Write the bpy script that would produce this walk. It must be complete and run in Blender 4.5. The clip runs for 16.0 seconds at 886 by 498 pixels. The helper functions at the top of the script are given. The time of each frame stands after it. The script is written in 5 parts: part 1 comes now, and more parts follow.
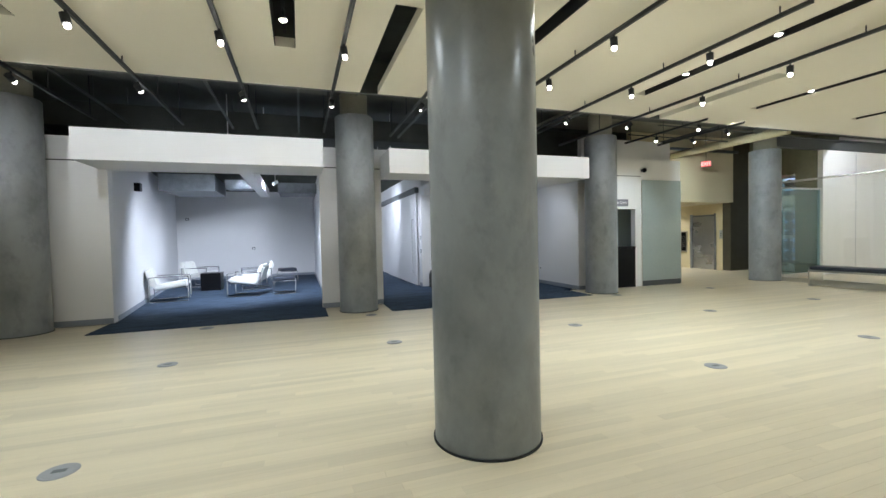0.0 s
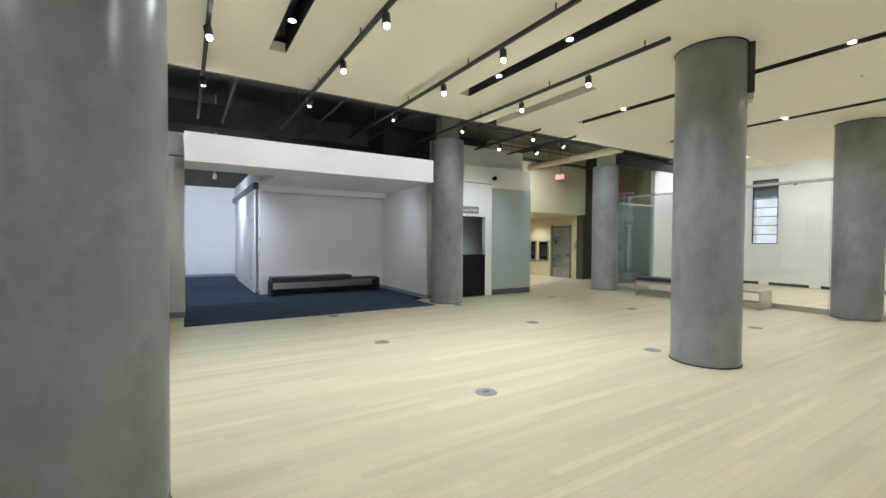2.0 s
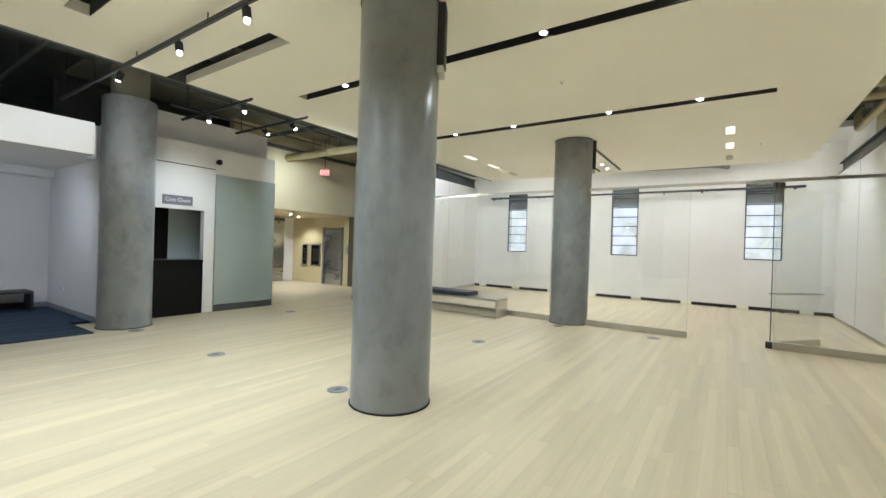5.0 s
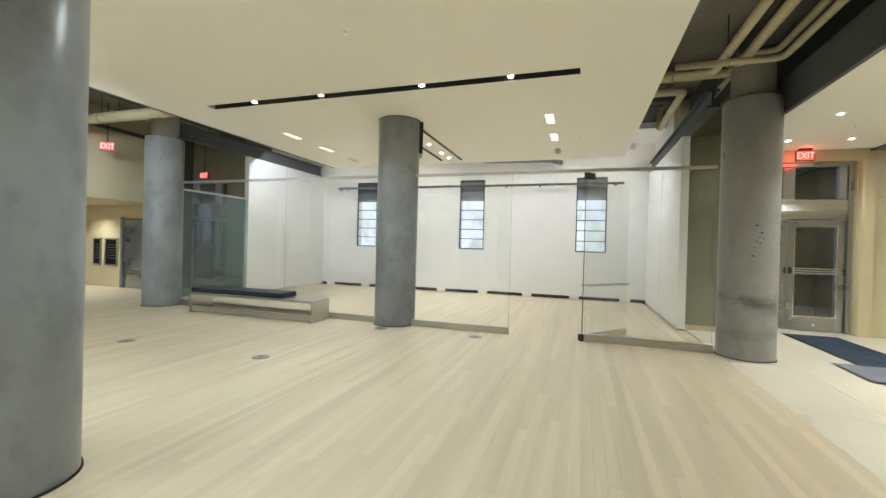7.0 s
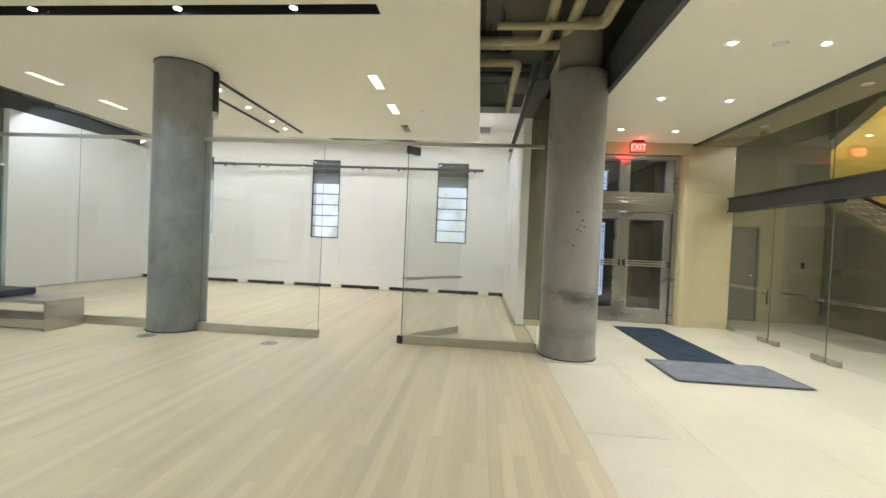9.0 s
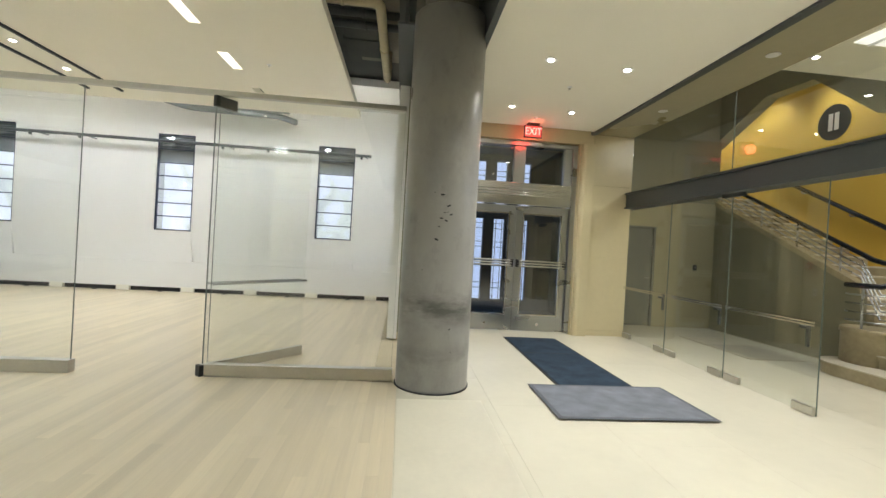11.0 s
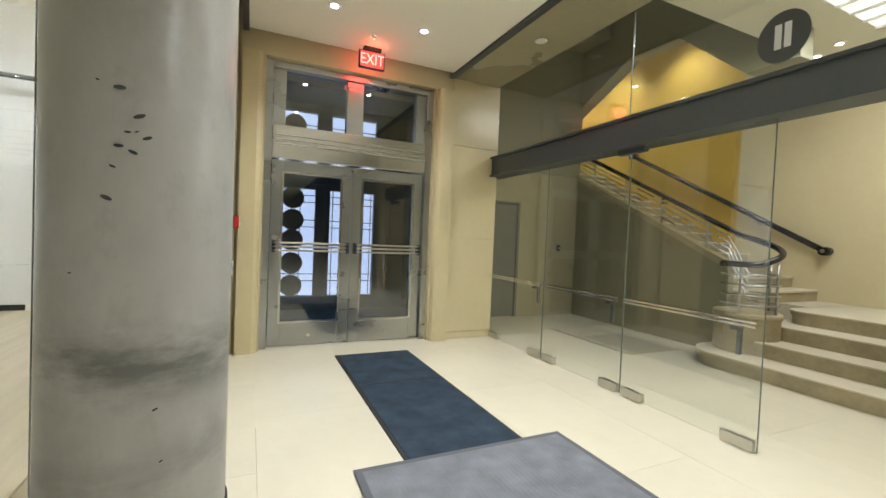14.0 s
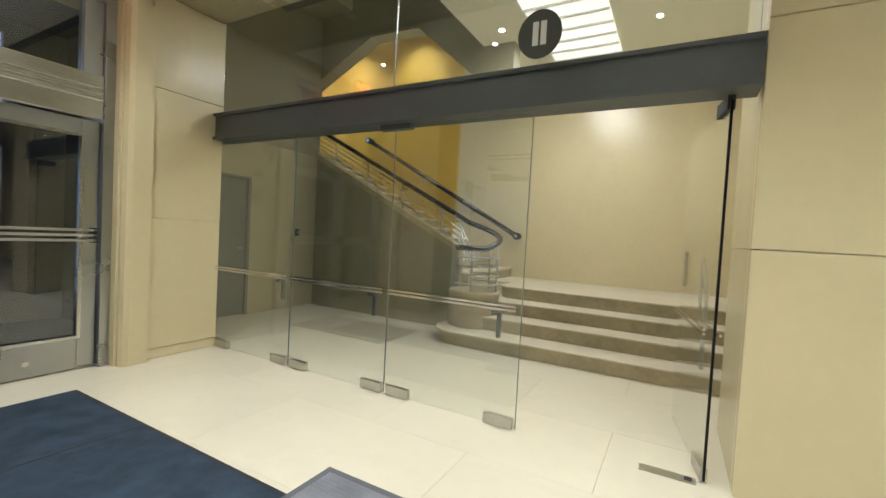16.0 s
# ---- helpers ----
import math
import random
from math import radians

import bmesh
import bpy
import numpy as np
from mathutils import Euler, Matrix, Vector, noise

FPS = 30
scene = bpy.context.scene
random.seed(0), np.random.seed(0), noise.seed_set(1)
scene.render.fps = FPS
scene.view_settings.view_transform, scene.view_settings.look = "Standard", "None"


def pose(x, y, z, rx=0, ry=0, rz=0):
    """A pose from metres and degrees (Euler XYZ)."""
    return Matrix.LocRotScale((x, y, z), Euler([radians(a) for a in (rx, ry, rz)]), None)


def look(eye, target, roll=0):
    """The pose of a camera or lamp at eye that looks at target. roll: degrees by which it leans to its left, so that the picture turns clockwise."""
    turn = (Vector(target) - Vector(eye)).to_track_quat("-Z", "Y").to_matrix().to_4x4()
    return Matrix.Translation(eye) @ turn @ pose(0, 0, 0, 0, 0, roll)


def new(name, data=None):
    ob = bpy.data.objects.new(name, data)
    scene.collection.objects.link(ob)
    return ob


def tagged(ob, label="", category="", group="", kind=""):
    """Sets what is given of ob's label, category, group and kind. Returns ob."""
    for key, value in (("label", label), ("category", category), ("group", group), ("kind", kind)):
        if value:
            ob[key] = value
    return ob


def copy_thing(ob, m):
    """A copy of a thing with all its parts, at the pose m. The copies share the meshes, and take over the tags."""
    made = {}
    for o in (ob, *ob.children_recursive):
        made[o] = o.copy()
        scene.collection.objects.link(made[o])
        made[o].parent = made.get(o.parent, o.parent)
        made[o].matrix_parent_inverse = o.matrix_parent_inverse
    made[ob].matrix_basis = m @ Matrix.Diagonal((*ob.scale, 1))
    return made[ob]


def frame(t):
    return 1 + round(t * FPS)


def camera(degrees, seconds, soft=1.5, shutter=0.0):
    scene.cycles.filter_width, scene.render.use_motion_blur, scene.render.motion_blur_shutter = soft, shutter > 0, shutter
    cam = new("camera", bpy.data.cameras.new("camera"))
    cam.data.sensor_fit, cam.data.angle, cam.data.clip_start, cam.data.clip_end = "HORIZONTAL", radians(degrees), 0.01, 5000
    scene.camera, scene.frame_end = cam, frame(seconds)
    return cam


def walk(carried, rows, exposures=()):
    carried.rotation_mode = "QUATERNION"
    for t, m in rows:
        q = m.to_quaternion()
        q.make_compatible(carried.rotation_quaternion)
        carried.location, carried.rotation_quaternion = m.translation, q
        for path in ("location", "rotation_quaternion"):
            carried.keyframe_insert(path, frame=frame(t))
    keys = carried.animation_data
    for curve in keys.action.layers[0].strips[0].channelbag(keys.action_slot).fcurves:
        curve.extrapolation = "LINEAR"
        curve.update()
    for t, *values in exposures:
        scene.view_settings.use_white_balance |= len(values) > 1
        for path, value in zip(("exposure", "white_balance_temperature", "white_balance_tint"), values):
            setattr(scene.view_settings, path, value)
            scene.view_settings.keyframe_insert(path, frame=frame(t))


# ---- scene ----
cam = camera(92.9, 16.0)
PATH = [
    (0, (0.144, -0.102, 1.473), (0.787, 1.791, 1.413), -1.3),
    (0.5, (0.592, -0.096, 1.473), (1.328, 1.762, 1.405), -1.0),
    (1, (1.012, -0.078, 1.464), (1.854, 1.735, 1.397), -0.4),
    (1.5, (1.472, -0.045, 1.468), (2.411, 1.72, 1.412), 0.1),
    (2, (1.882, 0.002, 1.478), (2.927, 1.707, 1.434), 0.4),
    (2.5, (2.294, 0.069, 1.486), (3.446, 1.703, 1.453), 0.8),
    (3, (2.709, 0.118, 1.483), (3.968, 1.672, 1.461), 1.0),
    (3.5, (3.102, 0.171, 1.484), (4.468, 1.632, 1.472), 1.1),
    (4, (3.494, 0.163, 1.48), (4.961, 1.523, 1.475), 1.2),
    (4.5, (3.913, 0.15, 1.517), (5.481, 1.39, 1.506), 1.5),
    (5, (4.265, 0.074, 1.511), (5.925, 1.189, 1.5), 1.8),
    (7.5, (6.223, -0.774, 1.471), (8.155, -0.258, 1.455), 1.5),
    (8, (6.58, -1.057, 1.454), (8.537, -0.645, 1.436), 1.7),
    (8.5, (6.92, -1.308, 1.44), (8.899, -1.019, 1.416), 2.1),
    (9, (7.282, -1.602, 1.433), (9.274, -1.43, 1.4), 2.5),
    (9.5, (7.623, -1.844, 1.431), (9.622, -1.793, 1.397), 3.0),
    (10, (8.0, -2.048, 1.418), (9.999, -2.109, 1.391), 3.2),
    (12.5, (9.773, -3.0, 1.368), (11.742, -3.348, 1.351), 2.8),
    (13, (10.105, -3.139, 1.36), (12.052, -3.592, 1.325), 2.5),
    (13.5, (10.42, -3.212, 1.359), (12.318, -3.84, 1.308), 2.4),
    (14, (10.672, -3.266, 1.36), (12.49, -4.1, 1.308), 2.4),
    (14.5, (10.905, -3.343, 1.365), (12.59, -4.419, 1.32), 2.6),
    (15, (11.12, -3.415, 1.362), (12.621, -4.736, 1.317), 2.8),
    (15.5, (11.298, -3.439, 1.351), (12.558, -4.991, 1.296), 2.9),
    (16, (11.386, -3.534, 1.357), (12.352, -5.283, 1.289), 3.1),
]
walk(cam, [(t, look(eye, target, roll)) for t, eye, target, roll in PATH], exposures=[(0, 0.91), (5, 0.93), (7.5, 0.98), (10, 0.90), (12.5, 0.92), (14.5, 1.01), (16, 0.91)])

# ---- world ----
world = bpy.data.worlds.new("world")
scene.world = world
world.use_nodes = True
_n = world.node_tree.nodes
_sky = _n.new("ShaderNodeTexSky")
_sky.sky_type, _sky.sun_disc, _sky.sun_elevation, _sky.sun_rotation = "NISHITA", False, radians(35), radians(200)
world.node_tree.links.new(_sky.outputs[0], _n["Background"].inputs[0])
_n["Background"].inputs[1].default_value = 0.10


# ---- lamps ----
WARM, COOL = (0.80, 0.92, 1.0), (0.74, 0.83, 1.0)
GALLERY = (0.86, 0.91, 1.0)
ENTRANCE = (0.95, 0.975, 0.98)


def spot(x, y, z, target, watts, colour=WARM, angle=100, blend=0.8, radius=0.06):
    d = bpy.data.lights.new("spot_light", "SPOT")
    d.energy, d.color, d.spot_size, d.spot_blend, d.shadow_soft_size = watts, colour, radians(angle), blend, radius
    ob = new("spot_light", d)
    ob.matrix_world = look((x, y, z), target)
    return ob


# ---- materials ----
def material(name, colour, rough=0.6, metal=0.0, var=0.10, scale=3.0, fine=40.0, bump=0.05, stretch=(1, 1, 1), fine_var=0.5, emit=None, strength=0.0, rand=0.0, island=False, spec=0.5, coat=0.0, placed=False, stain=0.0, stain_scale=1.0, stain_from=0.47, stain_to=0.70):
    """A surface with variation at two scales, gloss variation and relief."""
    m = bpy.data.materials.new(name)
    m.use_nodes = True
    t = m.node_tree
    nd, ln = t.nodes, t.links
    b = nd["Principled BSDF"]
    b.inputs["Metallic"].default_value = metal
    b.inputs["Specular IOR Level"].default_value = spec
    b.inputs["Coat Weight"].default_value = coat
    b.inputs["Coat Roughness"].default_value = 0.15
    tc = nd.new("ShaderNodeTexCoord")
    mp = nd.new("ShaderNodeMapping")
    mp.inputs["Scale"].default_value = stretch
    ln.new(nd.new("ShaderNodeNewGeometry").outputs["Position"] if placed else tc.outputs["Object"], mp.inputs[0])
    nd_pos = mp.outputs[0]
    n1, n2 = nd.new("ShaderNodeTexNoise"), nd.new("ShaderNodeTexNoise")
    n1.inputs["Scale"].default_value, n1.inputs["Detail"].default_value = scale, 5
    n2.inputs["Scale"].default_value, n2.inputs["Detail"].default_value = fine, 4
    ln.new(mp.outputs[0], n1.inputs["Vector"])
    ln.new(mp.outputs[0], n2.inputs["Vector"])
    mix = nd.new("ShaderNodeMath")
    mix.operation = "MULTIPLY_ADD"
    mix.inputs[1].default_value = fine_var
    ln.new(n2.outputs[0], mix.inputs[0])
    ln.new(n1.outputs[0], mix.inputs[2])
    src = mix.outputs[0]
    lo, hi = 0.5 + 0.5 * fine_var - 0.28, 0.5 + 0.5 * fine_var + 0.28
    if rand:
        if island:
            r = nd.new("ShaderNodeNewGeometry").outputs["Random Per Island"]
        else:
            r = nd.new("ShaderNodeObjectInfo").outputs["Random"]
        ad = nd.new("ShaderNodeMath")
        ad.operation = "MULTIPLY_ADD"
        ad.inputs[1].default_value = rand
        ln.new(r, ad.inputs[0])
        ln.new(src, ad.inputs[2])
        src = ad.outputs[0]
        lo, hi = lo + 0.1 * rand, hi + 0.9 * rand
    mr = nd.new("ShaderNodeMapRange")
    mr.inputs[1].default_value, mr.inputs[2].default_value = lo, hi
    ln.new(src, mr.inputs[0])
    cr = nd.new("ShaderNodeMix")
    cr.data_type = "RGBA"
    ln.new(mr.outputs[0], cr.inputs[0])
    c = colour
    cr.inputs[6].default_value = tuple(v * (1 - var) for v in c) + (1,)
    cr.inputs[7].default_value = tuple(min(0.95, v * (1 + var)) for v in c) + (1,)
    col = cr.outputs[2]
    if stain:
        for k, (sc_, lo_, hi_) in enumerate(((stain_scale, stain_from, stain_to), (stain_scale * 4.5, stain_from + 0.08, stain_to + 0.02))):
            n3, r3, mm = nd.new("ShaderNodeTexNoise"), nd.new("ShaderNodeMapRange"), nd.new("ShaderNodeMix")
            n3.inputs["Scale"].default_value, n3.inputs["Detail"].default_value, n3.inputs["Roughness"].default_value = sc_, 9, 0.62
            n3.inputs["Distortion"].default_value = 0.1
            ln.new(nd_pos, n3.inputs["Vector"])
            r3.inputs[1].default_value, r3.inputs[2].default_value, r3.inputs[4].default_value = lo_, hi_, stain * (1 - 0.4 * k)
            ln.new(n3.outputs[0], r3.inputs[0])
            mm.data_type = "RGBA"
            ln.new(r3.outputs[0], mm.inputs[0])
            ln.new(col, mm.inputs[6])
            mm.inputs[7].default_value = tuple(v * 0.42 for v in c) + (1,)
            col = mm.outputs[2]
    ln.new(col, b.inputs["Base Color"])
    rr = nd.new("ShaderNodeMapRange")
    rr.inputs[3].default_value, rr.inputs[4].default_value = max(0.02, rough * 0.85), min(1, rough * 1.15)
    ln.new(n1.outputs[0], rr.inputs[0])
    ln.new(rr.outputs[0], b.inputs["Roughness"])
    if bump:
        bp = nd.new("ShaderNodeBump")
        bp.inputs["Strength"].default_value, bp.inputs["Distance"].default_value = bump, 0.01
        ln.new(mix.outputs[0], bp.inputs["Height"])
        ln.new(bp.outputs[0], b.inputs["Normal"])
    if emit:
        b.inputs["Emission Color"].default_value = (*emit, 1)
        b.inputs["Emission Strength"].default_value = strength
    return m


def glass(name, tint=(0.985, 0.995, 0.99), rough=0.0, gloss=0.95, facing=0.04):
    """A clear sheet: a tinted see-through layer under a reflection that grows towards grazing angles."""
    m = bpy.data.materials.new(name)
    m.use_nodes = True
    t = m.node_tree
    nd, ln = t.nodes, t.links
    nd.remove(nd["Principled BSDF"])
    out = nd["Material Output"]
    tr, gl, lw, mx = nd.new("ShaderNodeBsdfTransparent"), nd.new("ShaderNodeBsdfGlossy"), nd.new("ShaderNodeLayerWeight"), nd.new("ShaderNodeMixShader")
    tr.inputs[0].default_value = (*tint, 1)
    gl.inputs[0].default_value = (gloss, gloss, gloss, 1)
    gl.inputs["Roughness"].default_value = rough
    lw.inputs[0].default_value = 0.5
    pw, ma = nd.new("ShaderNodeMath"), nd.new("ShaderNodeMath")
    pw.operation, ma.operation = "POWER", "MULTIPLY_ADD"
    pw.inputs[1].default_value = 5
    ma.inputs[1].default_value, ma.inputs[2].default_value = 0.94 - facing, facing
    ln.new(lw.outputs["Facing"], pw.inputs[0])
    ln.new(pw.outputs[0], ma.inputs[0])
    ln.new(ma.outputs[0], mx.inputs[0])
    ln.new(tr.outputs[0], mx.inputs[1])
    ln.new(gl.outputs[0], mx.inputs[2])
    ln.new(mx.outputs[0], out.inputs[0])
    return m


def scuff_band(m, height, half, strength):
    """A worn dark smear round a column, broken up by noise."""
    nd, ln = m.node_tree.nodes, m.node_tree.links
    b = nd["Principled BSDF"]
    old = b.inputs["Base Color"].links[0].from_socket
    geo, sep, mp, no = nd.new("ShaderNodeNewGeometry"), nd.new("ShaderNodeSeparateXYZ"), nd.new("ShaderNodeMapping"), nd.new("ShaderNodeTexNoise")
    ln.new(geo.outputs["Position"], sep.inputs[0])
    ln.new(geo.outputs["Position"], mp.inputs[0])
    mp.inputs["Scale"].default_value = (1, 1, 3.0)
    no.inputs["Scale"].default_value, no.inputs["Detail"].default_value, no.inputs["Roughness"].default_value = 2.2, 8, 0.65
    ln.new(mp.outputs[0], no.inputs["Vector"])
    off, ab, fall, thr, mul, mx = (nd.new("ShaderNodeMath"), nd.new("ShaderNodeMath"), nd.new("ShaderNodeMapRange"), nd.new("ShaderNodeMapRange"), nd.new("ShaderNodeMath"), nd.new("ShaderNodeMix"))
    off.operation, off.inputs[1].default_value = "SUBTRACT", height
    ab.operation, mul.operation = "ABSOLUTE", "MULTIPLY"
    fall.inputs[1].default_value, fall.inputs[2].default_value, fall.inputs[3].default_value, fall.inputs[4].default_value = 0, half, strength, 0
    fall.interpolation_type = "SMOOTHSTEP"
    thr.inputs[1].default_value, thr.inputs[2].default_value = 0.38, 0.62
    ln.new(sep.outputs[2], off.inputs[0])
    ln.new(off.outputs[0], ab.inputs[0])
    ln.new(ab.outputs[0], fall.inputs[0])
    ln.new(no.outputs[0], thr.inputs[0])
    ln.new(fall.outputs[0], mul.inputs[0])
    ln.new(thr.outputs[0], mul.inputs[1])
    mx.data_type = "RGBA"
    ln.new(mul.outputs[0], mx.inputs[0])
    ln.new(old, mx.inputs[6])
    mx.inputs[7].default_value = (0.10, 0.10, 0.09, 1)
    ln.new(mx.outputs[2], b.inputs["Base Color"])


def glow(name, colour, strength):
    return material(name, colour, 0.5, emit=colour, strength=strength, bump=0, var=0.02)


M_CEIL = material("cream_ceiling_paint", (0.90, 0.87, 0.765), 0.85, var=0.02, scale=0.7, fine=60, bump=0.02)
M_WHITE = material("white_wall_paint", (0.80, 0.80, 0.80), 0.7, var=0.02, scale=1.2, fine=80, bump=0.03)
M_GALLERY = material("gallery_white_paint", (0.82, 0.82, 0.80), 0.6, var=0.02, scale=1.0, fine=80, bump=0.02)
M_FLOORBASE = material("floor_joint", (0.50, 0.43, 0.29), 0.8)
WOOD = dict(rough=0.33, var=0.13, scale=1.6, fine=22, bump=0.012, stretch=(0.16, 5, 1), rand=0.55, spec=0.45, placed=True, stain=0.22, stain_scale=0.55)
M_WOOD = material("pale_maple_plank", (0.622, 0.532, 0.374), **WOOD)
M_WOODJ = material("pale_maple_floor", (0.622, 0.532, 0.374), island=True, **WOOD)
M_STONE = material("cream_stone_floor", (0.69, 0.645, 0.515), 0.25, var=0.05, scale=0.8, fine=10, bump=0.006, rand=0.4, placed=True, stain=0.10, stain_scale=0.7)
M_STONEWALL = material("yellow_limestone", (0.64, 0.56, 0.355), 0.25, var=0.06, scale=0.8, fine=12, bump=0.006, rand=0.4, coat=0.1, placed=True, stain=0.08, stain_scale=0.6)
M_TAN = material("tan_plaster", (0.60, 0.52, 0.34), 0.7, var=0.04, scale=1.0, bump=0.02)
CONC = dict(rough=0.29, var=0.16, scale=1.3, fine=7, bump=0.006, stretch=(1, 1, 0.7), fine_var=0.3, spec=0.2, placed=True)
M_CONC = material("polished_concrete", (0.286, 0.302, 0.308), stain=0.55, stain_scale=1.1, stain_from=0.44, stain_to=0.66, **CONC)
M_CONCS = material("scuffed_polished_concrete", (0.345, 0.340, 0.322), stain=0.40, stain_scale=1.3, stain_from=0.48, stain_to=0.68, **CONC)
scuff_band(M_CONCS, 0.80, 0.24, 0.85)
scuff_band(M_CONCS, 0.32, 0.22, 0.35)
M_SLAB = material("dark_painted_slab", (0.08, 0.088, 0.08), 0.8, var=0.35, scale=1.5, bump=0.1)
M_SLAB2 = material("grey_concrete_slab", (0.24, 0.235, 0.19), 0.85, var=0.25, scale=1.5, bump=0.15)
M_CARPET = material("blue_grey_carpet", (0.046, 0.068, 0.102), 0.95, var=0.4, scale=5, fine=120, bump=0.5, stretch=(1, 2.5, 1), spec=0.1, stain=0.7, stain_scale=1.6)
M_BASE = material("grey_baseboard", (0.28, 0.31, 0.36), 0.5, var=0.05)
M_TRACK = material("black_track", (0.02, 0.024, 0.03), 0.45, var=0.1)
M_DARK = material("charcoal_paint", (0.030, 0.032, 0.034), 0.6, var=0.15)
M_BEAM = material("dark_grey_steel", (0.070, 0.080, 0.083), 0.42, var=0.12, scale=2, bump=0.02)
M_STEEL = material("brushed_stainless", (0.445, 0.46, 0.46), 0.28, 1.0, var=0.05, scale=1.5, fine=25, stretch=(1, 1, 2), bump=0)
M_STEELH = material("brushed_stainless_band", (0.58, 0.58, 0.565), 0.20, 1.0, var=0.05, scale=1.5, fine=25, stretch=(1, 2, 1), bump=0)
M_CHROME = material("chrome", (0.75, 0.75, 0.76), 0.10, 1.0, var=0.03, bump=0)
M_ALU = material("satin_aluminium", (0.55, 0.54, 0.50), 0.32, 1.0, var=0.08, scale=3, bump=0.01)
M_LEATHER = material("white_leather", (0.72, 0.72, 0.68), 0.45, var=0.06, scale=6, fine=90, bump=0.15)
M_BLACK = material("black_gloss", (0.006, 0.006, 0.007), 0.3, var=0.2, spec=0.2)
M_VINYL = material("navy_vinyl", (0.018, 0.024, 0.038), 0.42, var=0.15, scale=5, fine=120, bump=0.1)
M_PIPE = material("cream_pipe_paint", (0.50, 0.44, 0.27), 0.5, var=0.12, scale=4, bump=0.03)
M_DUCT = material("galvanised_duct", (0.22, 0.24, 0.26), 0.45, 0.6, var=0.2, scale=5, bump=0.03)
M_MAT = material("navy_entrance_mat", (0.036, 0.054, 0.078), 0.95, var=0.35, scale=5, fine=150, bump=0.6, spec=0.1, stain=0.45, stain_scale=3.0)
M_MATG = material("grey_ribbed_mat", (0.19, 0.20, 0.225), 0.95, var=0.25, scale=6, fine=150, bump=0.6, spec=0.1)
M_MATE = material("grey_mat_border", (0.10, 0.105, 0.12), 0.8, var=0.1)
M_RUBBER = material("black_rubber", (0.015, 0.015, 0.016), 0.7)
# Riser stone darker than the treads: the shade on upright faces is in the colour.
M_RISER = material("stair_limestone_shaded", (0.38, 0.325, 0.205), 0.45, var=0.24, scale=2.5, fine=18, bump=0.05)
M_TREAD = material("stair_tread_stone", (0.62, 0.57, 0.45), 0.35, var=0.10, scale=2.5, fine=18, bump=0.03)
M_ORANGE = material("ochre_painted_wall", (0.62, 0.40, 0.06), 0.7, var=0.04, scale=1.0)
M_HALLDARK = material("grey_olive_hall", (0.25, 0.24, 0.165), 0.35, var=0.10, scale=1.0, bump=0.03)
M_HANDRAIL = material("black_lacquered_rail", (0.012, 0.014, 0.018), 0.25, var=0.15, bump=0)
M_MATB = material("beige_grey_mat", (0.36, 0.33, 0.25), 0.9, var=0.15, scale=5, fine=120, bump=0.4)
# The yellow limestone again, with its unlit look put into a dark olive colour.
M_OLIVE = material("shaded_limestone", (0.215, 0.215, 0.148), 0.22, var=0.12, scale=0.9, fine=12, bump=0.01, placed=True)
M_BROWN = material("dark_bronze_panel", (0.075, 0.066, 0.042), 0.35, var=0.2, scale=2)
# Darker version of the limestone; dimness of hall end and soffit is in its colour.
M_HALLEND = material("shaded_tan", (0.37, 0.335, 0.215), 0.28, var=0.07, scale=0.8, fine=12, bump=0.006, placed=True, stain=0.08, stain_scale=0.6)
M_GREYDOOR = material("grey_painted_door", (0.12, 0.135, 0.13), 0.45, var=0.06)
M_GLASS = glass("clear_glass")
M_GLASSG = glass("green_tinted_glass", (0.965, 0.98, 0.965), facing=0.07)
M_GLASSD = glass("dark_door_glass", (0.70, 0.76, 0.82), 0.0, 0.95, 0.10)
M_TEAL = glass("blue_green_glass", (0.62, 0.80, 0.84), 0.0, 0.95, 0.06)
# Vestibule wall colour with the dim, bluish daylight cast mixed in.
M_VEST = material("blue_grey_vestibule_dim", (0.050, 0.058, 0.080), 0.55, var=0.08, bump=0)
M_FROST = material("grey_green_back_painted_glass", (0.37, 0.44, 0.43), 0.06, var=0.08, scale=0.8, bump=0)
# Paler than M_FROST: stands in for reflection and light behind the counter.
M_FROSTB = material("lit_tone_back_painted_glass", (0.50, 0.58, 0.60), 0.06, var=0.06, scale=0.8, bump=0)
M_EDGE = material("glass_edge", (0.11, 0.145, 0.13), 0.3, var=0.1, bump=0)
M_SIGN = material("grey_sign_face", (0.20, 0.20, 0.24), 0.5, var=0.05)
M_SIGNW = material("white_lettering", (0.85, 0.85, 0.88), 0.5, var=0.02, bump=0)
M_LAMP = glow("lamp_glow", (1.0, 0.96, 0.85), 30.0)
M_EXIT = glow("exit_red_glow", (1.0, 0.40, 0.36), 0.85)
M_EXITBG = material("exit_panel", (0.5, 0.06, 0.05), 0.4, var=0.02, bump=0, emit=(1.0, 0.12, 0.10), strength=0.42)
# Rear face glows far above the front to strengthen its reflection in the transom.
M_EXITREAR = material("exit_rear_panel", (0.5, 0.06, 0.05), 0.4, var=0.02, bump=0, emit=(1.0, 0.11, 0.08), strength=3.5)
M_LAMPC = glow("cool_lamp_glow", (0.85, 0.9, 1.0), 25.0)
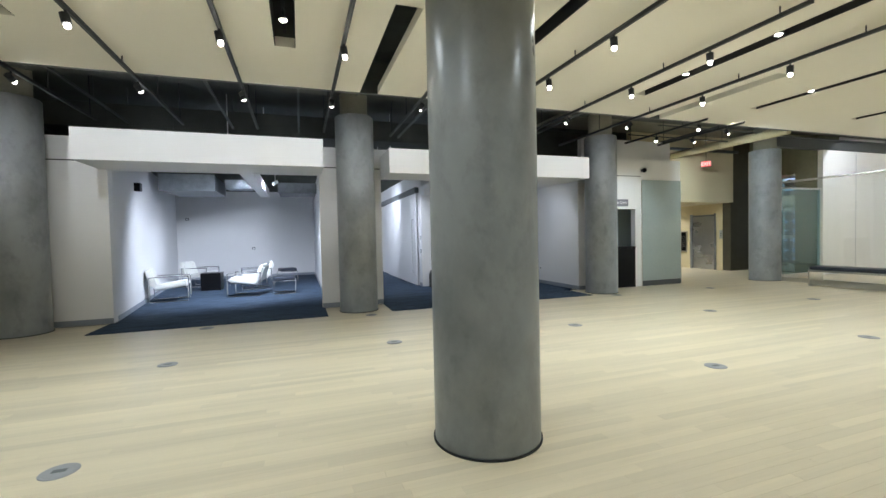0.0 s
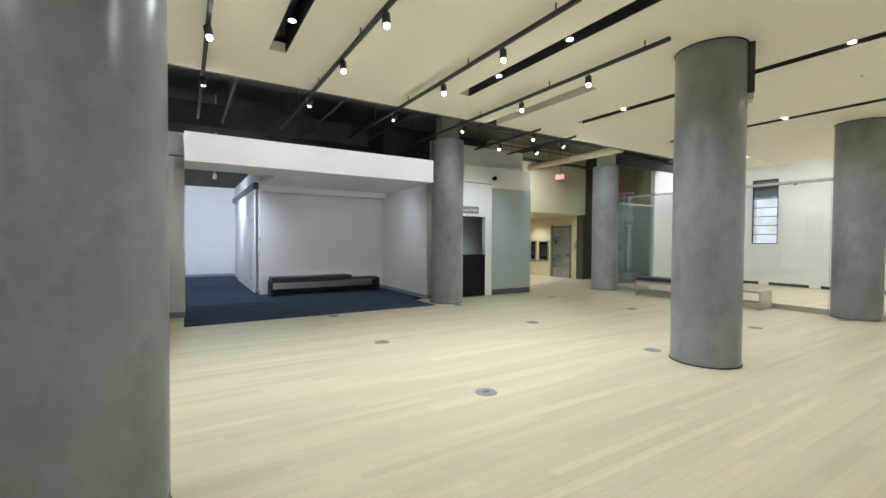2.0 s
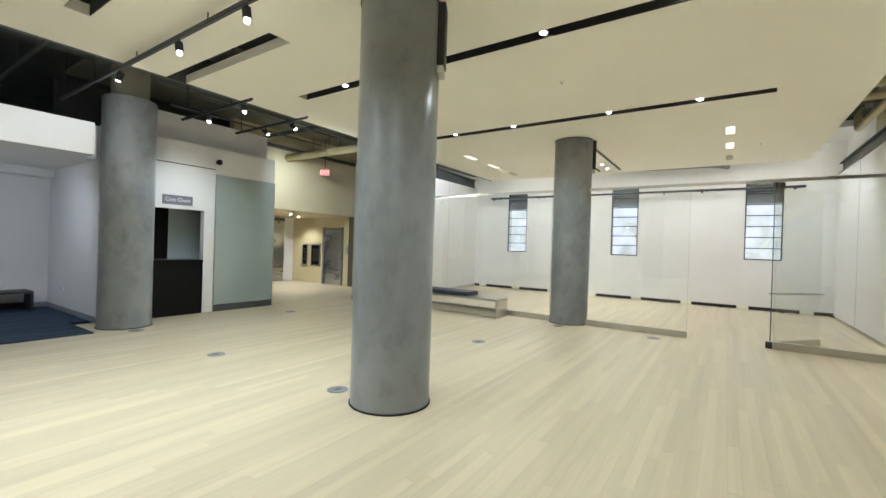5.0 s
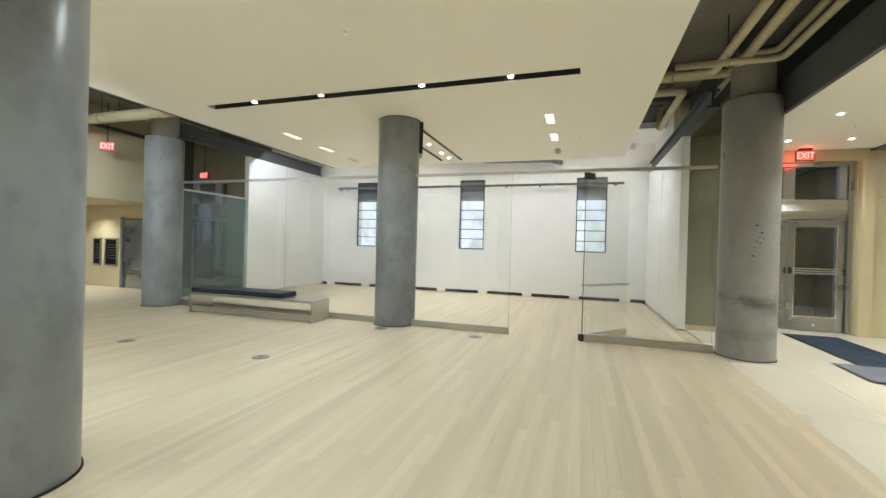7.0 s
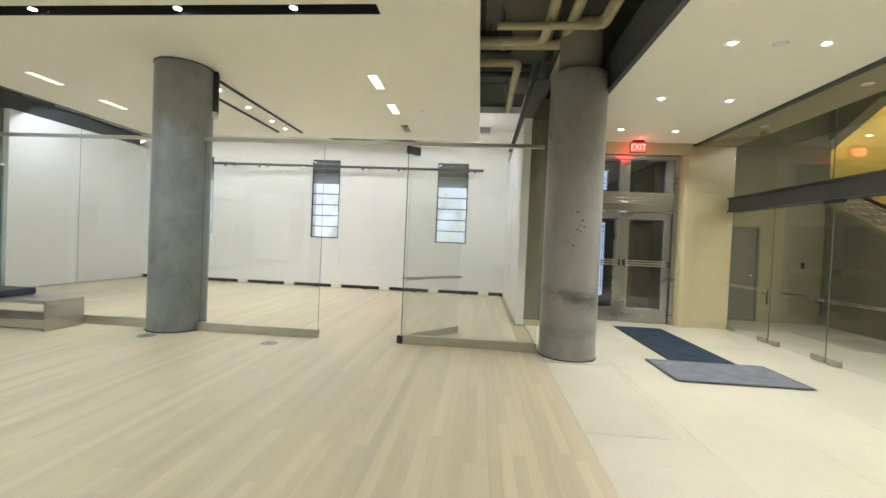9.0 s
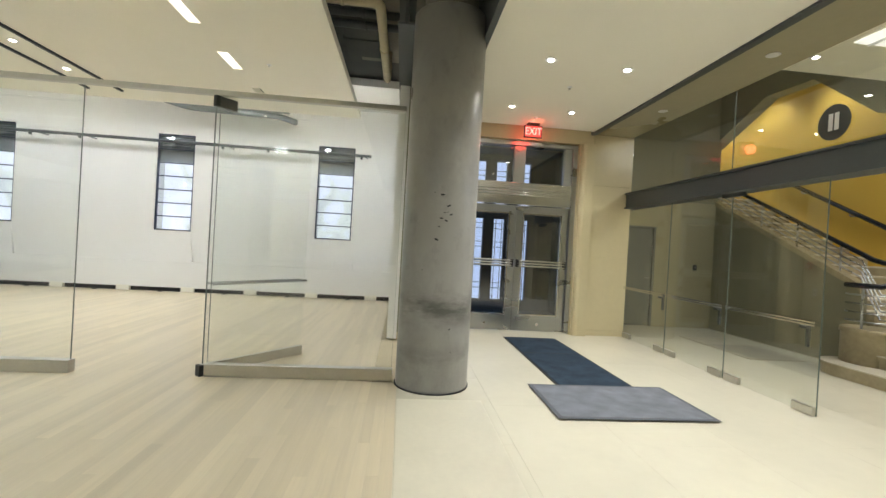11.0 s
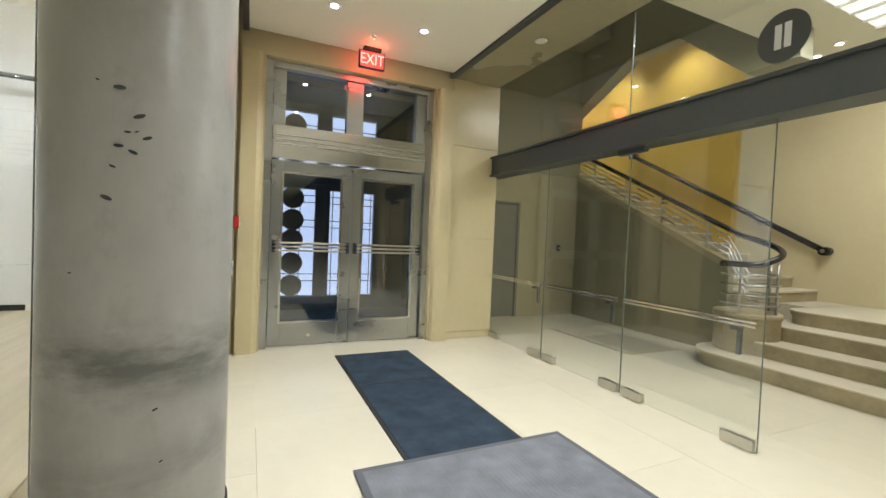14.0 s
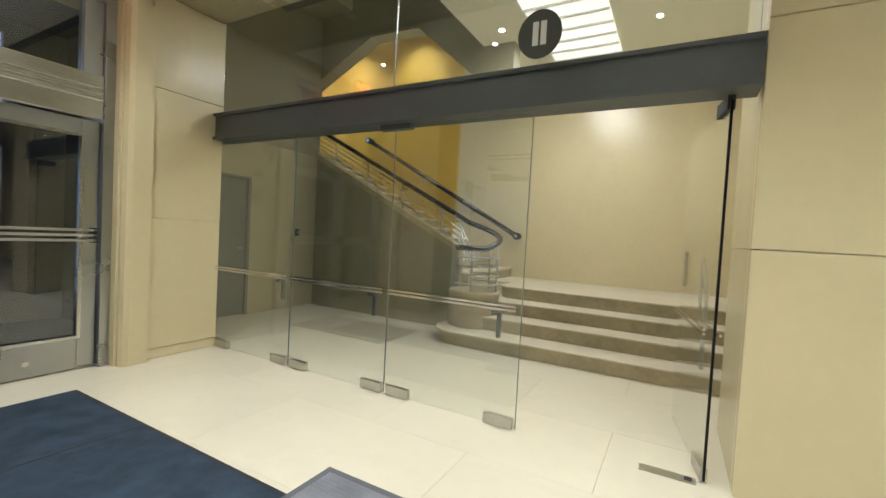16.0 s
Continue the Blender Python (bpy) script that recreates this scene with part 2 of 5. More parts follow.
def street(name, strength):
    """Bright overcast street beyond the windows: pale fronts, bare branches, a little green."""
    m = bpy.data.materials.new(name)
    m.use_nodes = True
    nd, ln = m.node_tree.nodes, m.node_tree.links
    b = nd["Principled BSDF"]
    geo, mp = nd.new("ShaderNodeNewGeometry"), nd.new("ShaderNodeMapping")
    mp.inputs["Scale"].default_value = (1, 1.0, 0.8)
    ln.new(geo.outputs["Position"], mp.inputs[0])
    n1, n2, ra = nd.new("ShaderNodeTexNoise"), nd.new("ShaderNodeTexNoise"), nd.new("ShaderNodeValToRGB")
    n1.inputs["Scale"].default_value, n1.inputs["Detail"].default_value, n1.inputs["Distortion"].default_value = 1.1, 7, 1.2
    ln.new(mp.outputs[0], n1.inputs["Vector"])
    e = ra.color_ramp.elements
    e[0].position, e[0].color = 0.36, (0.42, 0.47, 0.50, 1)
    e[1].position, e[1].color = 0.62, (0.80, 0.85, 1.0, 1)
    k = e.new(0.48)
    k.color = (0.66, 0.72, 0.92, 1)
    k = e.new(0.42)
    k.color = (0.60, 0.66, 0.62, 1)
    ln.new(n1.outputs[0], ra.inputs[0])
    ln.new(ra.outputs[0], b.inputs["Emission Color"])
    b.inputs["Base Color"].default_value = (0.3, 0.3, 0.3, 1)
    b.inputs["Emission Strength"].default_value = strength
    return m


M_STREET = street("street_daylight", 0.60)
M_WINF = material("blue_black_steel", (0.02, 0.03, 0.06), 0.4, var=0.1)
M_LID = material("floor_box_lid", (0.30, 0.30, 0.31), 0.5, 0.4, var=0.1)
M_JOINT = material("stone_joint", (0.66, 0.61, 0.48), 0.8, var=0.1)
M_INLAY = material("grey_stone_inlay", (0.645, 0.60, 0.475), 0.3, var=0.06, scale=2, fine=20, bump=0.02)
M_SLOTGLOW = glow("slot_glow", (1.0, 0.97, 0.9), 5.0)
M_PANELGLOW = glow("luminous_panel", (1.0, 0.98, 0.93), 0.5)
M_DAY = glow("daylight_backdrop", (0.74, 0.80, 1.0), 0.78)


# ---- building helpers ----
def box(bm, x0, x1, y0, y1, z0, z1):
    vs = [bm.verts.new((x, y, z)) for z in (z0, z1) for x, y in ((x0, y0), (x1, y0), (x1, y1), (x0, y1))]
    for f in ((3, 2, 1, 0), (4, 5, 6, 7), (0, 1, 5, 4), (1, 2, 6, 5), (2, 3, 7, 6), (3, 0, 4, 7)):
        bm.faces.new([vs[i] for i in f])
    return bm


def B(*boxes, bevel=0.0):
    bm = bmesh.new()
    for b in boxes:
        box(bm, *b)
    if bevel:
        bmesh.ops.bevel(bm, geom=bm.edges[:], offset=bevel, segments=2, affect="EDGES", profile=0.5)
    return bm


def lathe(bm, x, y, profile, seg=48, axis="z"):
    """A turned solid: profile rows of (radius, height)."""
    rings = []
    for r, h in profile:
        ring = []
        for i in range(seg):
            a = 2 * math.pi * i / seg
            p = (x + r * math.cos(a), y + r * math.sin(a), h)
            ring.append(bm.verts.new(p))
        rings.append(ring)
    for a, b in zip(rings, rings[1:]):
        for i in range(seg):
            f = bm.faces.new((a[i], a[(i + 1) % seg], b[(i + 1) % seg], b[i]))
            f.smooth = True
    bm.faces.new(rings[0][::-1])
    bm.faces.new(rings[-1])
    return bm


def lathe_x(bm, x0, x1, y, z, r, seg=20):
    a = [bm.verts.new((x0, y + r * math.cos(2 * math.pi * i / seg), z + r * math.sin(2 * math.pi * i / seg))) for i in range(seg)]
    b = [bm.verts.new((x1, v.co.y, v.co.z)) for v in a]
    for i in range(seg):
        f = bm.faces.new((a[i], a[(i + 1) % seg], b[(i + 1) % seg], b[i]))
        f.smooth = True
    bm.faces.new(a[::-1])
    bm.faces.new(b)
    return bm


def tube(bm, pts, r, seg=12, flat=1.0):
    """A round bar along a line of points, with mitred bends."""
    pts = [Vector(p) for p in pts]
    rings = []
    up = None
    for i, p in enumerate(pts):
        d0 = (p - pts[i - 1]).normalized() if i else (pts[1] - p).normalized()
        d1 = (pts[i + 1] - p).normalized() if i < len(pts) - 1 else d0
        d = (d0 + d1)
        d = d.normalized() if d.length > 1e-6 else d0
        if up is None:
            up = Vector((0, 0, 1)) if abs(d.z) < 0.9 else Vector((1, 0, 0))
        side = d.cross(up).normalized()
        up = side.cross(d).normalized()
        k = 1 / max(0.5, d.dot(d0))
        rings.append([bm.verts.new(p + (side * math.cos(a) * k + up * math.sin(a) * flat) * r) for a in [2 * math.pi * j / seg for j in range(seg)]])
    for a, b in zip(rings, rings[1:]):
        for i in range(seg):
            f = bm.faces.new((a[i], a[(i + 1) % seg], b[(i + 1) % seg], b[i]))
            f.smooth = True
    bm.faces.new(rings[0][::-1])
    bm.faces.new(rings[-1])
    return bm


def bend(pts, r=0.08, n=5):
    """Rounds the corners of a line of points."""
    pts = [Vector(p) for p in pts]
    out = [pts[0]]
    for a, b, c in zip(pts, pts[1:], pts[2:]):
        p, q = b + (a - b).normalized() * r, b + (c - b).normalized() * r
        for i in range(n + 1):
            t = i / n
            out.append(p * (1 - t) ** 2 + b * 2 * t * (1 - t) + q * t * t)
    return out + [pts[-1]]


def prism(bm, outline, y0, y1, axis="y"):
    """An outline in (x, z) pushed along y, or in (x, y) pushed along z."""
    def p3(a, b, c):
        return (a, c, b) if axis == "y" else ((c, a, b) if axis == "x" else (a, b, c))
    lo = [bm.verts.new(p3(a, b, y0)) for a, b in outline]
    hi = [bm.verts.new(p3(a, b, y1)) for a, b in outline]
    n = len(outline)
    bm.faces.new(lo[::-1])
    bm.faces.new(hi)
    for i in range(n):
        bm.faces.new((lo[i], lo[(i + 1) % n], hi[(i + 1) % n], hi[i]))
    return bm


def mesh_of(name, bm, mat):
    bmesh.ops.recalc_face_normals(bm, faces=bm.faces[:])
    me = bpy.data.meshes.new(name)
    bm.to_mesh(me)
    bm.free()
    me.materials.append(mat)
    return me


def part(name, bm, mat, parent, label=""):
    ob = new(name, mesh_of(name, bm, mat))
    ob.parent = parent
    return tagged(ob, label)


def solid(name, bm, mat, label, category, kind="", group=""):
    return tagged(new(name, mesh_of(name, bm, mat)), label, category, group, kind)


def thing(name, label, category, m=None, group="", kind=""):
    ob = new(name)
    ob.empty_display_size = 0.1
    if m is not None:
        ob.matrix_world = m
    return tagged(ob, label, category, group, kind)


# ---- large structure ----
CZ = 3.81            # cream ceiling
SLAB = 4.75          # structural slab
solid("floor_base", B((-9.2, 19.4, -2.47, 9.2, -0.3, -0.018), (10.28, 15.78, 9.2, 14.3, -0.3, -0.018)), M_FLOORBASE, "dark bed under the maple boards", "floor", "structure")
solid("ground_slab", B((-9.2, 19.4, -16, 20.5, -0.5, -0.302)), M_SLAB2, "concrete slab under the floors", "floor", "structure")

# walls that close the place
solid("wall_west", B((-9.4, -9.2, -8, 20.5, -0.3, 4.75)), M_WHITE, "plain white painted wall", "wall", "structure")
solid("wall_south", B((-9.2, 10.4, -8.2, -8.0, -0.3, 4.75)), M_STONEWALL, "yellow limestone clad wall", "wall", "structure")
solid("slab_ceiling", B((-9.4, 19.6, -8.2, 20.7, SLAB, SLAB + 0.3)), M_SLAB, "dark painted concrete slab with open services", "ceiling", "structure")

# Paler panels laid under the dark slab; their colour carries the lit ceiling zones.
solid("slab_ceiling_lobby", B((6.95, 16.5, 6.86, 11.0, SLAB - 0.06, SLAB - 0.004), (-9.2, 16.5, -3.1, -1.55, SLAB - 0.06, SLAB - 0.004)), M_SLAB2, "slab over the open services, coloured paler where it is lit", "ceiling", "structure")

# cream suspended ceiling with its slots
CE = (-9.2, 17.15, -1.5, 6.78)
slots = [(-2.72, -2.52, -0.45, 5.4), (-0.07, 0.17, -0.45, 5.4), (2.78, 2.98, -0.45, 5.6), (5.62, 5.84, -0.45, 5.68), (8.48, 8.66, -0.45, 5.76), (11.5, 11.7, -0.45, 5.74),
         (1.13, 1.42, 4.1, 6.78), (7.02, 7.29, 4.32, 6.78)]
gal_slots = [(x, x + 0.55, y, y + 0.14) for y in (0.0, 5.5) for x in (13.33, 14.62, 15.92)]
bm = bmesh.new()
cuts = sorted(slots + gal_slots)
xs = sorted({CE[0], CE[1]} | {c for s_ in cuts for c in s_[:2]})
for xa, xb in zip(xs, xs[1:]):
    ys = [CE[2]]
    for s_ in sorted((s_ for s_ in cuts if s_[0] <= xa + 1e-6 and s_[1] >= xb - 1e-6), key=lambda q: q[2]):
        if s_[2] > ys[-1]:
            box(bm, xa, xb, ys[-1], s_[2], CZ, CZ + 0.12)
        ys.append(s_[3])
    if ys[-1] < CE[3]:
        box(bm, xa, xb, ys[-1], CE[3], CZ, CZ + 0.12)
bmesh.ops.remove_doubles(bm, verts=bm.verts[:], dist=1e-4)
solid("ceiling", bm, M_CEIL, "cream suspended plaster ceiling with dark light slots", "ceiling", "structure")
bm = bmesh.new()
for x0, x1, y0, y1 in slots[:6]:
    box(bm, x0 + 0.001, x0 + 0.008, y0, y1, CZ + 0.003, CZ + 0.34)
    box(bm, x1 - 0.008, x1 - 0.001, y0, y1, CZ + 0.003, CZ + 0.34)
    box(bm, x0 - 0.02, x1 + 0.02, y0, y1, CZ + 0.34, CZ + 0.36)
solid("slot_lining", bm, M_DARK, "black lining of the ceiling slots", "trim", "structure")
solid("ceiling_edge_trim", B((-9.2, 17.15, 6.784, 6.84, CZ - 0.004, CZ + 0.2)), M_BEAM, "dark grey steel ceiling edge", "trim", "structure")

# entrance ceiling
solid("ceiling_entrance", B((-9.2, 15.66, -5.6, -3.2, 3.5, 3.62)), M_CEIL, "white plaster entrance ceiling with downlights", "ceiling", "structure")
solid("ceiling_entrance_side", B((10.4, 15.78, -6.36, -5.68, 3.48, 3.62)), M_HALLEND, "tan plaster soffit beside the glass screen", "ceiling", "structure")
solid("ceiling_entrance_groove", B((-9.2, 15.78, -5.68, -5.6, 3.47, 3.6)), M_BEAM, "dark metal ceiling joint", "trim", "structure")
solid("ceiling_entrance_upstand", B((-9.2, 15.66, -3.2, -3.14, 3.46, 3.95)), M_BEAM, "dark steel upstand at the ceiling edge", "trim", "structure")

# entrance end wall with the portal (doors stand in it)
W = 15.78
solid("wall_entrance", B((W, 16.5, -3.38, -2.44, 0, 4.75), (W, 16.5, -6.39, -5.42, 0, 4.75), (W, 16.5, -5.42, -3.38, 3.30, 4.75)), M_STONEWALL, "yellow limestone wall round the entrance doors", "wall", "structure")
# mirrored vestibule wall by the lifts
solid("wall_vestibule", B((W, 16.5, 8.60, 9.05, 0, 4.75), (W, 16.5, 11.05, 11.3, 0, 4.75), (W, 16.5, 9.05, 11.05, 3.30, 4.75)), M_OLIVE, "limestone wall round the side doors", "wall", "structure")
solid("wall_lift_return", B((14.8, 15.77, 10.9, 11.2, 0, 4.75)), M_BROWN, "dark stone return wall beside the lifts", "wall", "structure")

# return walls between the gallery partitions and the portals
solid("wall_return_south", B((14.97, 15.66, -3.08, -2.445, 0, 3.70)), M_STONEWALL, "yellow limestone return wall beside the entrance doors", "wall", "structure")
# Thin olive slabs added to show the west-facing return ends in shade.
solid("wall_return_cladding", B((14.945, 14.968, -3.075, -2.305, 0.11, 3.68), (15.372, 15.395, 8.565, 9.17, 0.0, 4.3)), M_OLIVE, "polished return wall facing, its shade put into an olive colour", "wall", "structure")
solid("wall_return_north", B((15.396, 15.68, 8.565, 9.18, 0, 4.75)), M_OLIVE, "limestone return wall beside the side doors, coloured as in shade", "wall", "structure")
solid("return_plinth", B((14.975, 15.64, -3.088, -3.081, 0.0, 0.10)), M_STONEWALL, "low limestone plinth", "baseboard", "structure")

# gallery
GX, GY0, GY1 = 19.07, -2.3, 8.42
wins = [(-1.21, -0.35), (2.46, 3.28), (6.28, 7.05)]
WZ0, WZ1 = 1.41, 3.64
bm = bmesh.new()
ys = [GY0 - 0.3] + [v for w in wins for v in w] + [GY1 + 0.3]
for a, b in zip(ys[::2], ys[1::2]):
    box(bm, GX, GX + 0.35, a, b, 0.095, 4.75)
for a, b in wins:
    box(bm, GX, GX + 0.35, a, b, 0.095, WZ0)
    box(bm, GX, GX + 0.35, a, b, WZ1, 4.75)
solid("wall_gallery_back", bm, M_GALLERY, "white gallery wall with three narrow windows", "wall", "structure")
solid("wall_gallery_ledge", B((GX - 0.06, GX - 0.0005, GY0 + 0.001, GY1 - 0.001, 0.096, 0.70), bevel=0.004), M_GALLERY, "white boxed-out lower part of the gallery wall", "wall", "structure")
for a, b in wins:
    bm = bmesh.new()
    lo = [(GX - 0.058, a - 0.10, 0.7005), (GX - 0.0005, a - 0.10, 0.7005), (GX - 0.0005, b + 0.10, 0.7005), (GX - 0.058, b + 0.10, 0.7005)]
    up = [(GX - 0.002, a, 1.376), (GX - 0.0005, a, 1.376), (GX - 0.0005, b, 1.376), (GX - 0.002, b, 1.376)]
    lo, up = [bm.verts.new(v) for v in lo], [bm.verts.new(v) for v in up]
    bm.faces.new(lo[::-1])
    bm.faces.new(up)
    for i in range(4):
        bm.faces.new((lo[i], lo[(i + 1) % 4], up[(i + 1) % 4], up[i]))
    solid("sloped_sill", bm, M_GALLERY, "white sloped apron under a gallery window", "window sill", "structure")
solid("wall_gallery_south", B((14.9, GX, GY0 - 0.14, GY0, 0.02, 3.70)), M_GALLERY, "white gallery partition", "wall", "structure")
solid("wall_gallery_north", B((15.4, GX, GY1, GY1 + 0.14, 0.02, 3.86)), M_GALLERY, "white gallery partition", "wall", "structure")
solid("wall_gallery_skirt", B((GX + 0.0, GX + 0.35, GY0 - 0.3, GY1 + 0.3, -0.02, 0.095)), M_DARK, "dark recess under the gallery wall", "baseboard", "structure")

# boxes on the north side
FY, BY = 9.2, 8.2
solid("wall_north_a", B((-9.2, -3.15, FY, FY + 0.2, 0, 3.42), (0.57, 1.88, FY, FY + 0.2, 0, 3.42), (-3.15, 0.57, FY, FY + 0.2, 2.84, 3.42), (1.88, 6.98, FY, FY + 0.2, 2.84, 3.42)), M_WHITE, "white painted wall with two wide openings", "wall", "structure")
bm = bmesh.new()
prism(bm, [(-3.15, FY + 0.2), (-3.35, FY + 0.2), (-4.5, 18.6), (-4.3, 18.6)], 0, 3.42, axis="z")
solid("wall_lounge_side", bm, M_WHITE, "white painted lounge wall", "wall", "structure")
solid("wall_lounge_back", B((-4.5, 3.55, 18.3, 18.5, 0, 3.42)), M_WHITE, "white painted lounge wall", "wall", "structure")
solid("wall_lounge_divider", B((0.72, 1.72, FY + 0.2, 18.3, 0, 3.42)), M_WHITE, "white painted dividing wall", "wall", "structure")
solid("wall_alcove_side", B((3.55, 3.75, 12.0, 18.3, 0, 3.42)), M_WHITE, "white painted wall", "wall", "structure")
solid("wall_alcove_back", B((3.55, 7.2, 11.85, 12.0, 0, 3.42)), M_WHITE, "white painted alcove wall", "wall", "structure")
solid("wall_alcove_end", B((6.98, 7.24, FY - 0.1, 11.85, 0, 3.42)), M_WHITE, "white painted alcove wall", "wall", "structure")
solid("ceiling_alcove", B((3.55, 6.98, FY + 0.2, 11.85, 2.84, 2.95)), M_WHITE, "white alcove ceiling", "ceiling", "structure")
solid("fascia_lounge", B((-3.28, 0.62, BY, FY, 2.84, 3.36)), M_WHITE, "white box fascia over the lounge opening", "trim", "structure")
solid("fascia_alcove", B((1.88, 6.64, BY, FY, 2.76, 3.25)), M_WHITE, "white box fascia over the alcove opening", "trim", "structure")
solid("carpet_lounge", B((-3.2, 0.62, BY, FY + 0.2, -0.3, 0.006), (-4.4, 0.72, FY + 0.2, 18.3, -0.3, 0.006)), M_CARPET, "dark blue grey lounge carpet", "carpet", "structure")
solid("carpet_alcove", B((1.86, 6.7, BY, FY + 0.2, -0.3, 0.006), (1.72, 3.55, FY + 0.2, 18.3, -0.3, 0.006), (3.55, 6.98, FY + 0.2, 11.85, -0.3, 0.006)), M_CARPET, "dark blue grey alcove carpet", "carpet", "structure")
solid("wall_far_north", B((-9.4, 19.6, 18.6, 18.8, 0, 4.75)), M_SLAB, "dark painted wall above the rooms", "wall", "structure")

# coat check box
CX0, CX1, CY = 7.24, 10.28, 8.96
solid("wall_coat_check", B((8.69, 8.9, CY, CY + 0.15, 0, 3.42), (CX0, 8.69, CY, CY + 0.15, 2.09, 3.42), (8.9, CX1, CY, CY + 0.15, 2.88, 3.42), (8.9, CX1, CY + 0.012, CY + 0.15, 0, 2.88),
      (10.16, CX1, CY + 0.15, 14.3, 0, 3.42), (CX0, 10.16, 11.6, 11.8, 0, 3.42)), M_WHITE, "white painted coat check wall", "wall", "structure")
solid("wall_coat_check_upper", B((7.25, 10.28, 9.3, 9.45, 3.421, 4.0)), M_WHITE, "white upper wall set back over the coat check", "wall", "structure")
solid("wall_over_coat_check", B((6.98, 10.28, 11.6, 11.8, 3.43, 4.75)), M_SLAB, "dark wall above the coat check", "wall", "structure")
solid("wall_bulkhead", B((10.29, 14.8, 10.8, 11.0, 2.45, 4.75)), M_TAN, "tan plaster bulkhead over the lift lobby", "wall", "structure")

# lift lobby
solid("wall_lift", B((14.8, 15.1, 11.2, 14.5, 0, 4.75)), M_STONEWALL, "yellow limestone lift wall", "wall", "structure")
solid("wall_lobby_back", B((10.28, 14.8, 14.3, 14.5, 0, 4.75)), M_WHITE, "white lobby wall", "wall", "structure")
solid("ceiling_lobby", B((10.28, 14.8, 11.0, 14.3, 2.45, 2.6)), M_TAN, "cream lobby ceiling", "ceiling", "structure")

# columns
def column(x, y, top=CZ, r=0.38):
    c = thing("column", "polished grey concrete round column", "column", pose(x, y, 0), "concrete columns", "structure")
    bm = bmesh.new()
    lathe(bm, 0, 0, [(r, 0.012), (r, 0.02), (r, top - 0.01), (r - 0.008, top)], 64)
    part("shaft", bm, M_CONCS if y < 0 else M_CONC, c)
    bm = bmesh.new()
    lathe(bm, 0, 0, [(r + 0.012, 0.001), (r + 0.012, 0.011)], 64)
    part("base_joint", bm, M_RUBBER, c, "black joint at the floor")
    if top == CZ:
        bm = bmesh.new()
        lathe(bm, 0, 0, [(r + 0.010, top - 0.014), (r + 0.010, top - 0.001)], 64)
        part("top_joint", bm, M_DARK, c, "dark shadow joint at the ceiling")
    return c

COLS = [(1.42, 2.72, CZ), (7.395, 2.745, CZ), (13.12, 2.79, CZ), (13.02, -2.82, 3.69), (1.26, 8.62, 3.9), (7.2, 8.5, 3.8), (12.9, 8.45, 3.72), (-4.28, 8.8, 3.9)]
for x, y, top in COLS:
    c = column(x, y, top, 0.365 if y < 0 else 0.388 if x == 1.42 else 0.38)
    if top == CZ:
        u = thing("column_speaker", "dark grey box fixed high on a column", "speaker box", pose(x, y, 0, 0, 0, -62), "column boxes")
        part("body", B((0.34, 0.44, -0.09, 0.09, 3.22, CZ - 0.003), bevel=0.006), M_DARK, u)
        part("bracket", B((0.345, 0.43, -0.085, 0.085, 3.14, 3.215), bevel=0.004), M_ALU, u, "pale metal foot")
    else:
        bm = bmesh.new()
        lathe(bm, x, y, [(0.27, top - 0.002), (0.27, SLAB)], 40)
        solid("column_neck", bm, M_SLAB2, "rough concrete column neck", "column", "structure")

# pits in one column's face
cp_ = [(12.64, -2.86, 1.72), (12.62, -2.80, 1.66), (12.62, -2.78, 1.58), (12.62, -2.87, 1.78), (12.64, -2.62, 1.17), (12.62, -2.85, 1.64), (12.63, -2.95, 0.62), (12.62, -2.80, 1.88), (12.62, -2.72, 1.90), (12.62, -2.90, 1.70), (12.62, -2.83, 1.715), (12.62, -2.76, 1.46), (12.63, -2.98, 0.40)]
for i, (x, y, z) in enumerate(cp_):
    v = Vector((x - 13.02, y + 2.82, 0)).normalized() * 0.3645
    bm = bmesh.new()
    lathe_x(bm, -0.0015, 0.001, 0, 0, (0.004, 0.009, 0.006, 0.011)[i % 4], 10)
    bm.transform(Matrix.Translation((13.02 + v.x, -2.82 + v.y, z)) @ Matrix.Rotation(math.atan2(-v.y, -v.x), 4, "Z") @ Matrix.Rotation(0.4 * (i % 3 - 1), 4, "X") @ Matrix.Diagonal((1, 1.9, 0.75, 1)))
    solid("concrete_pit", bm, M_DARK, "small dark pit in the concrete", "pit", "structure", "concrete pits")

# beams under the slab
for y in (2.8, 8.5, -2.79):
    solid("slab_beam", B((-9.2, 19.0, y - 0.2, y + 0.2, 4.35, SLAB - 0.061)), M_SLAB, "dark painted concrete beam", "beam", "structure")

# steel beams over the gallery partitions
def i_beam(name, x0, x1, y, z0, z1, mat, label):
    w = 0.09
    t = thing(name, label, "steel beam", pose(x0, y, z0), "gallery beams", "structure")
    h, l = z1 - z0, x1 - x0
    part("flange", B((0, l, -w, w, 0, 0.025)), mat, t)
    part("flange", B((0, l, -w, w, h - 0.025, h)), mat, t)
    part("web", B((0, l, -0.02, 0.02, 0.026, h - 0.026)), mat, t)
    return t

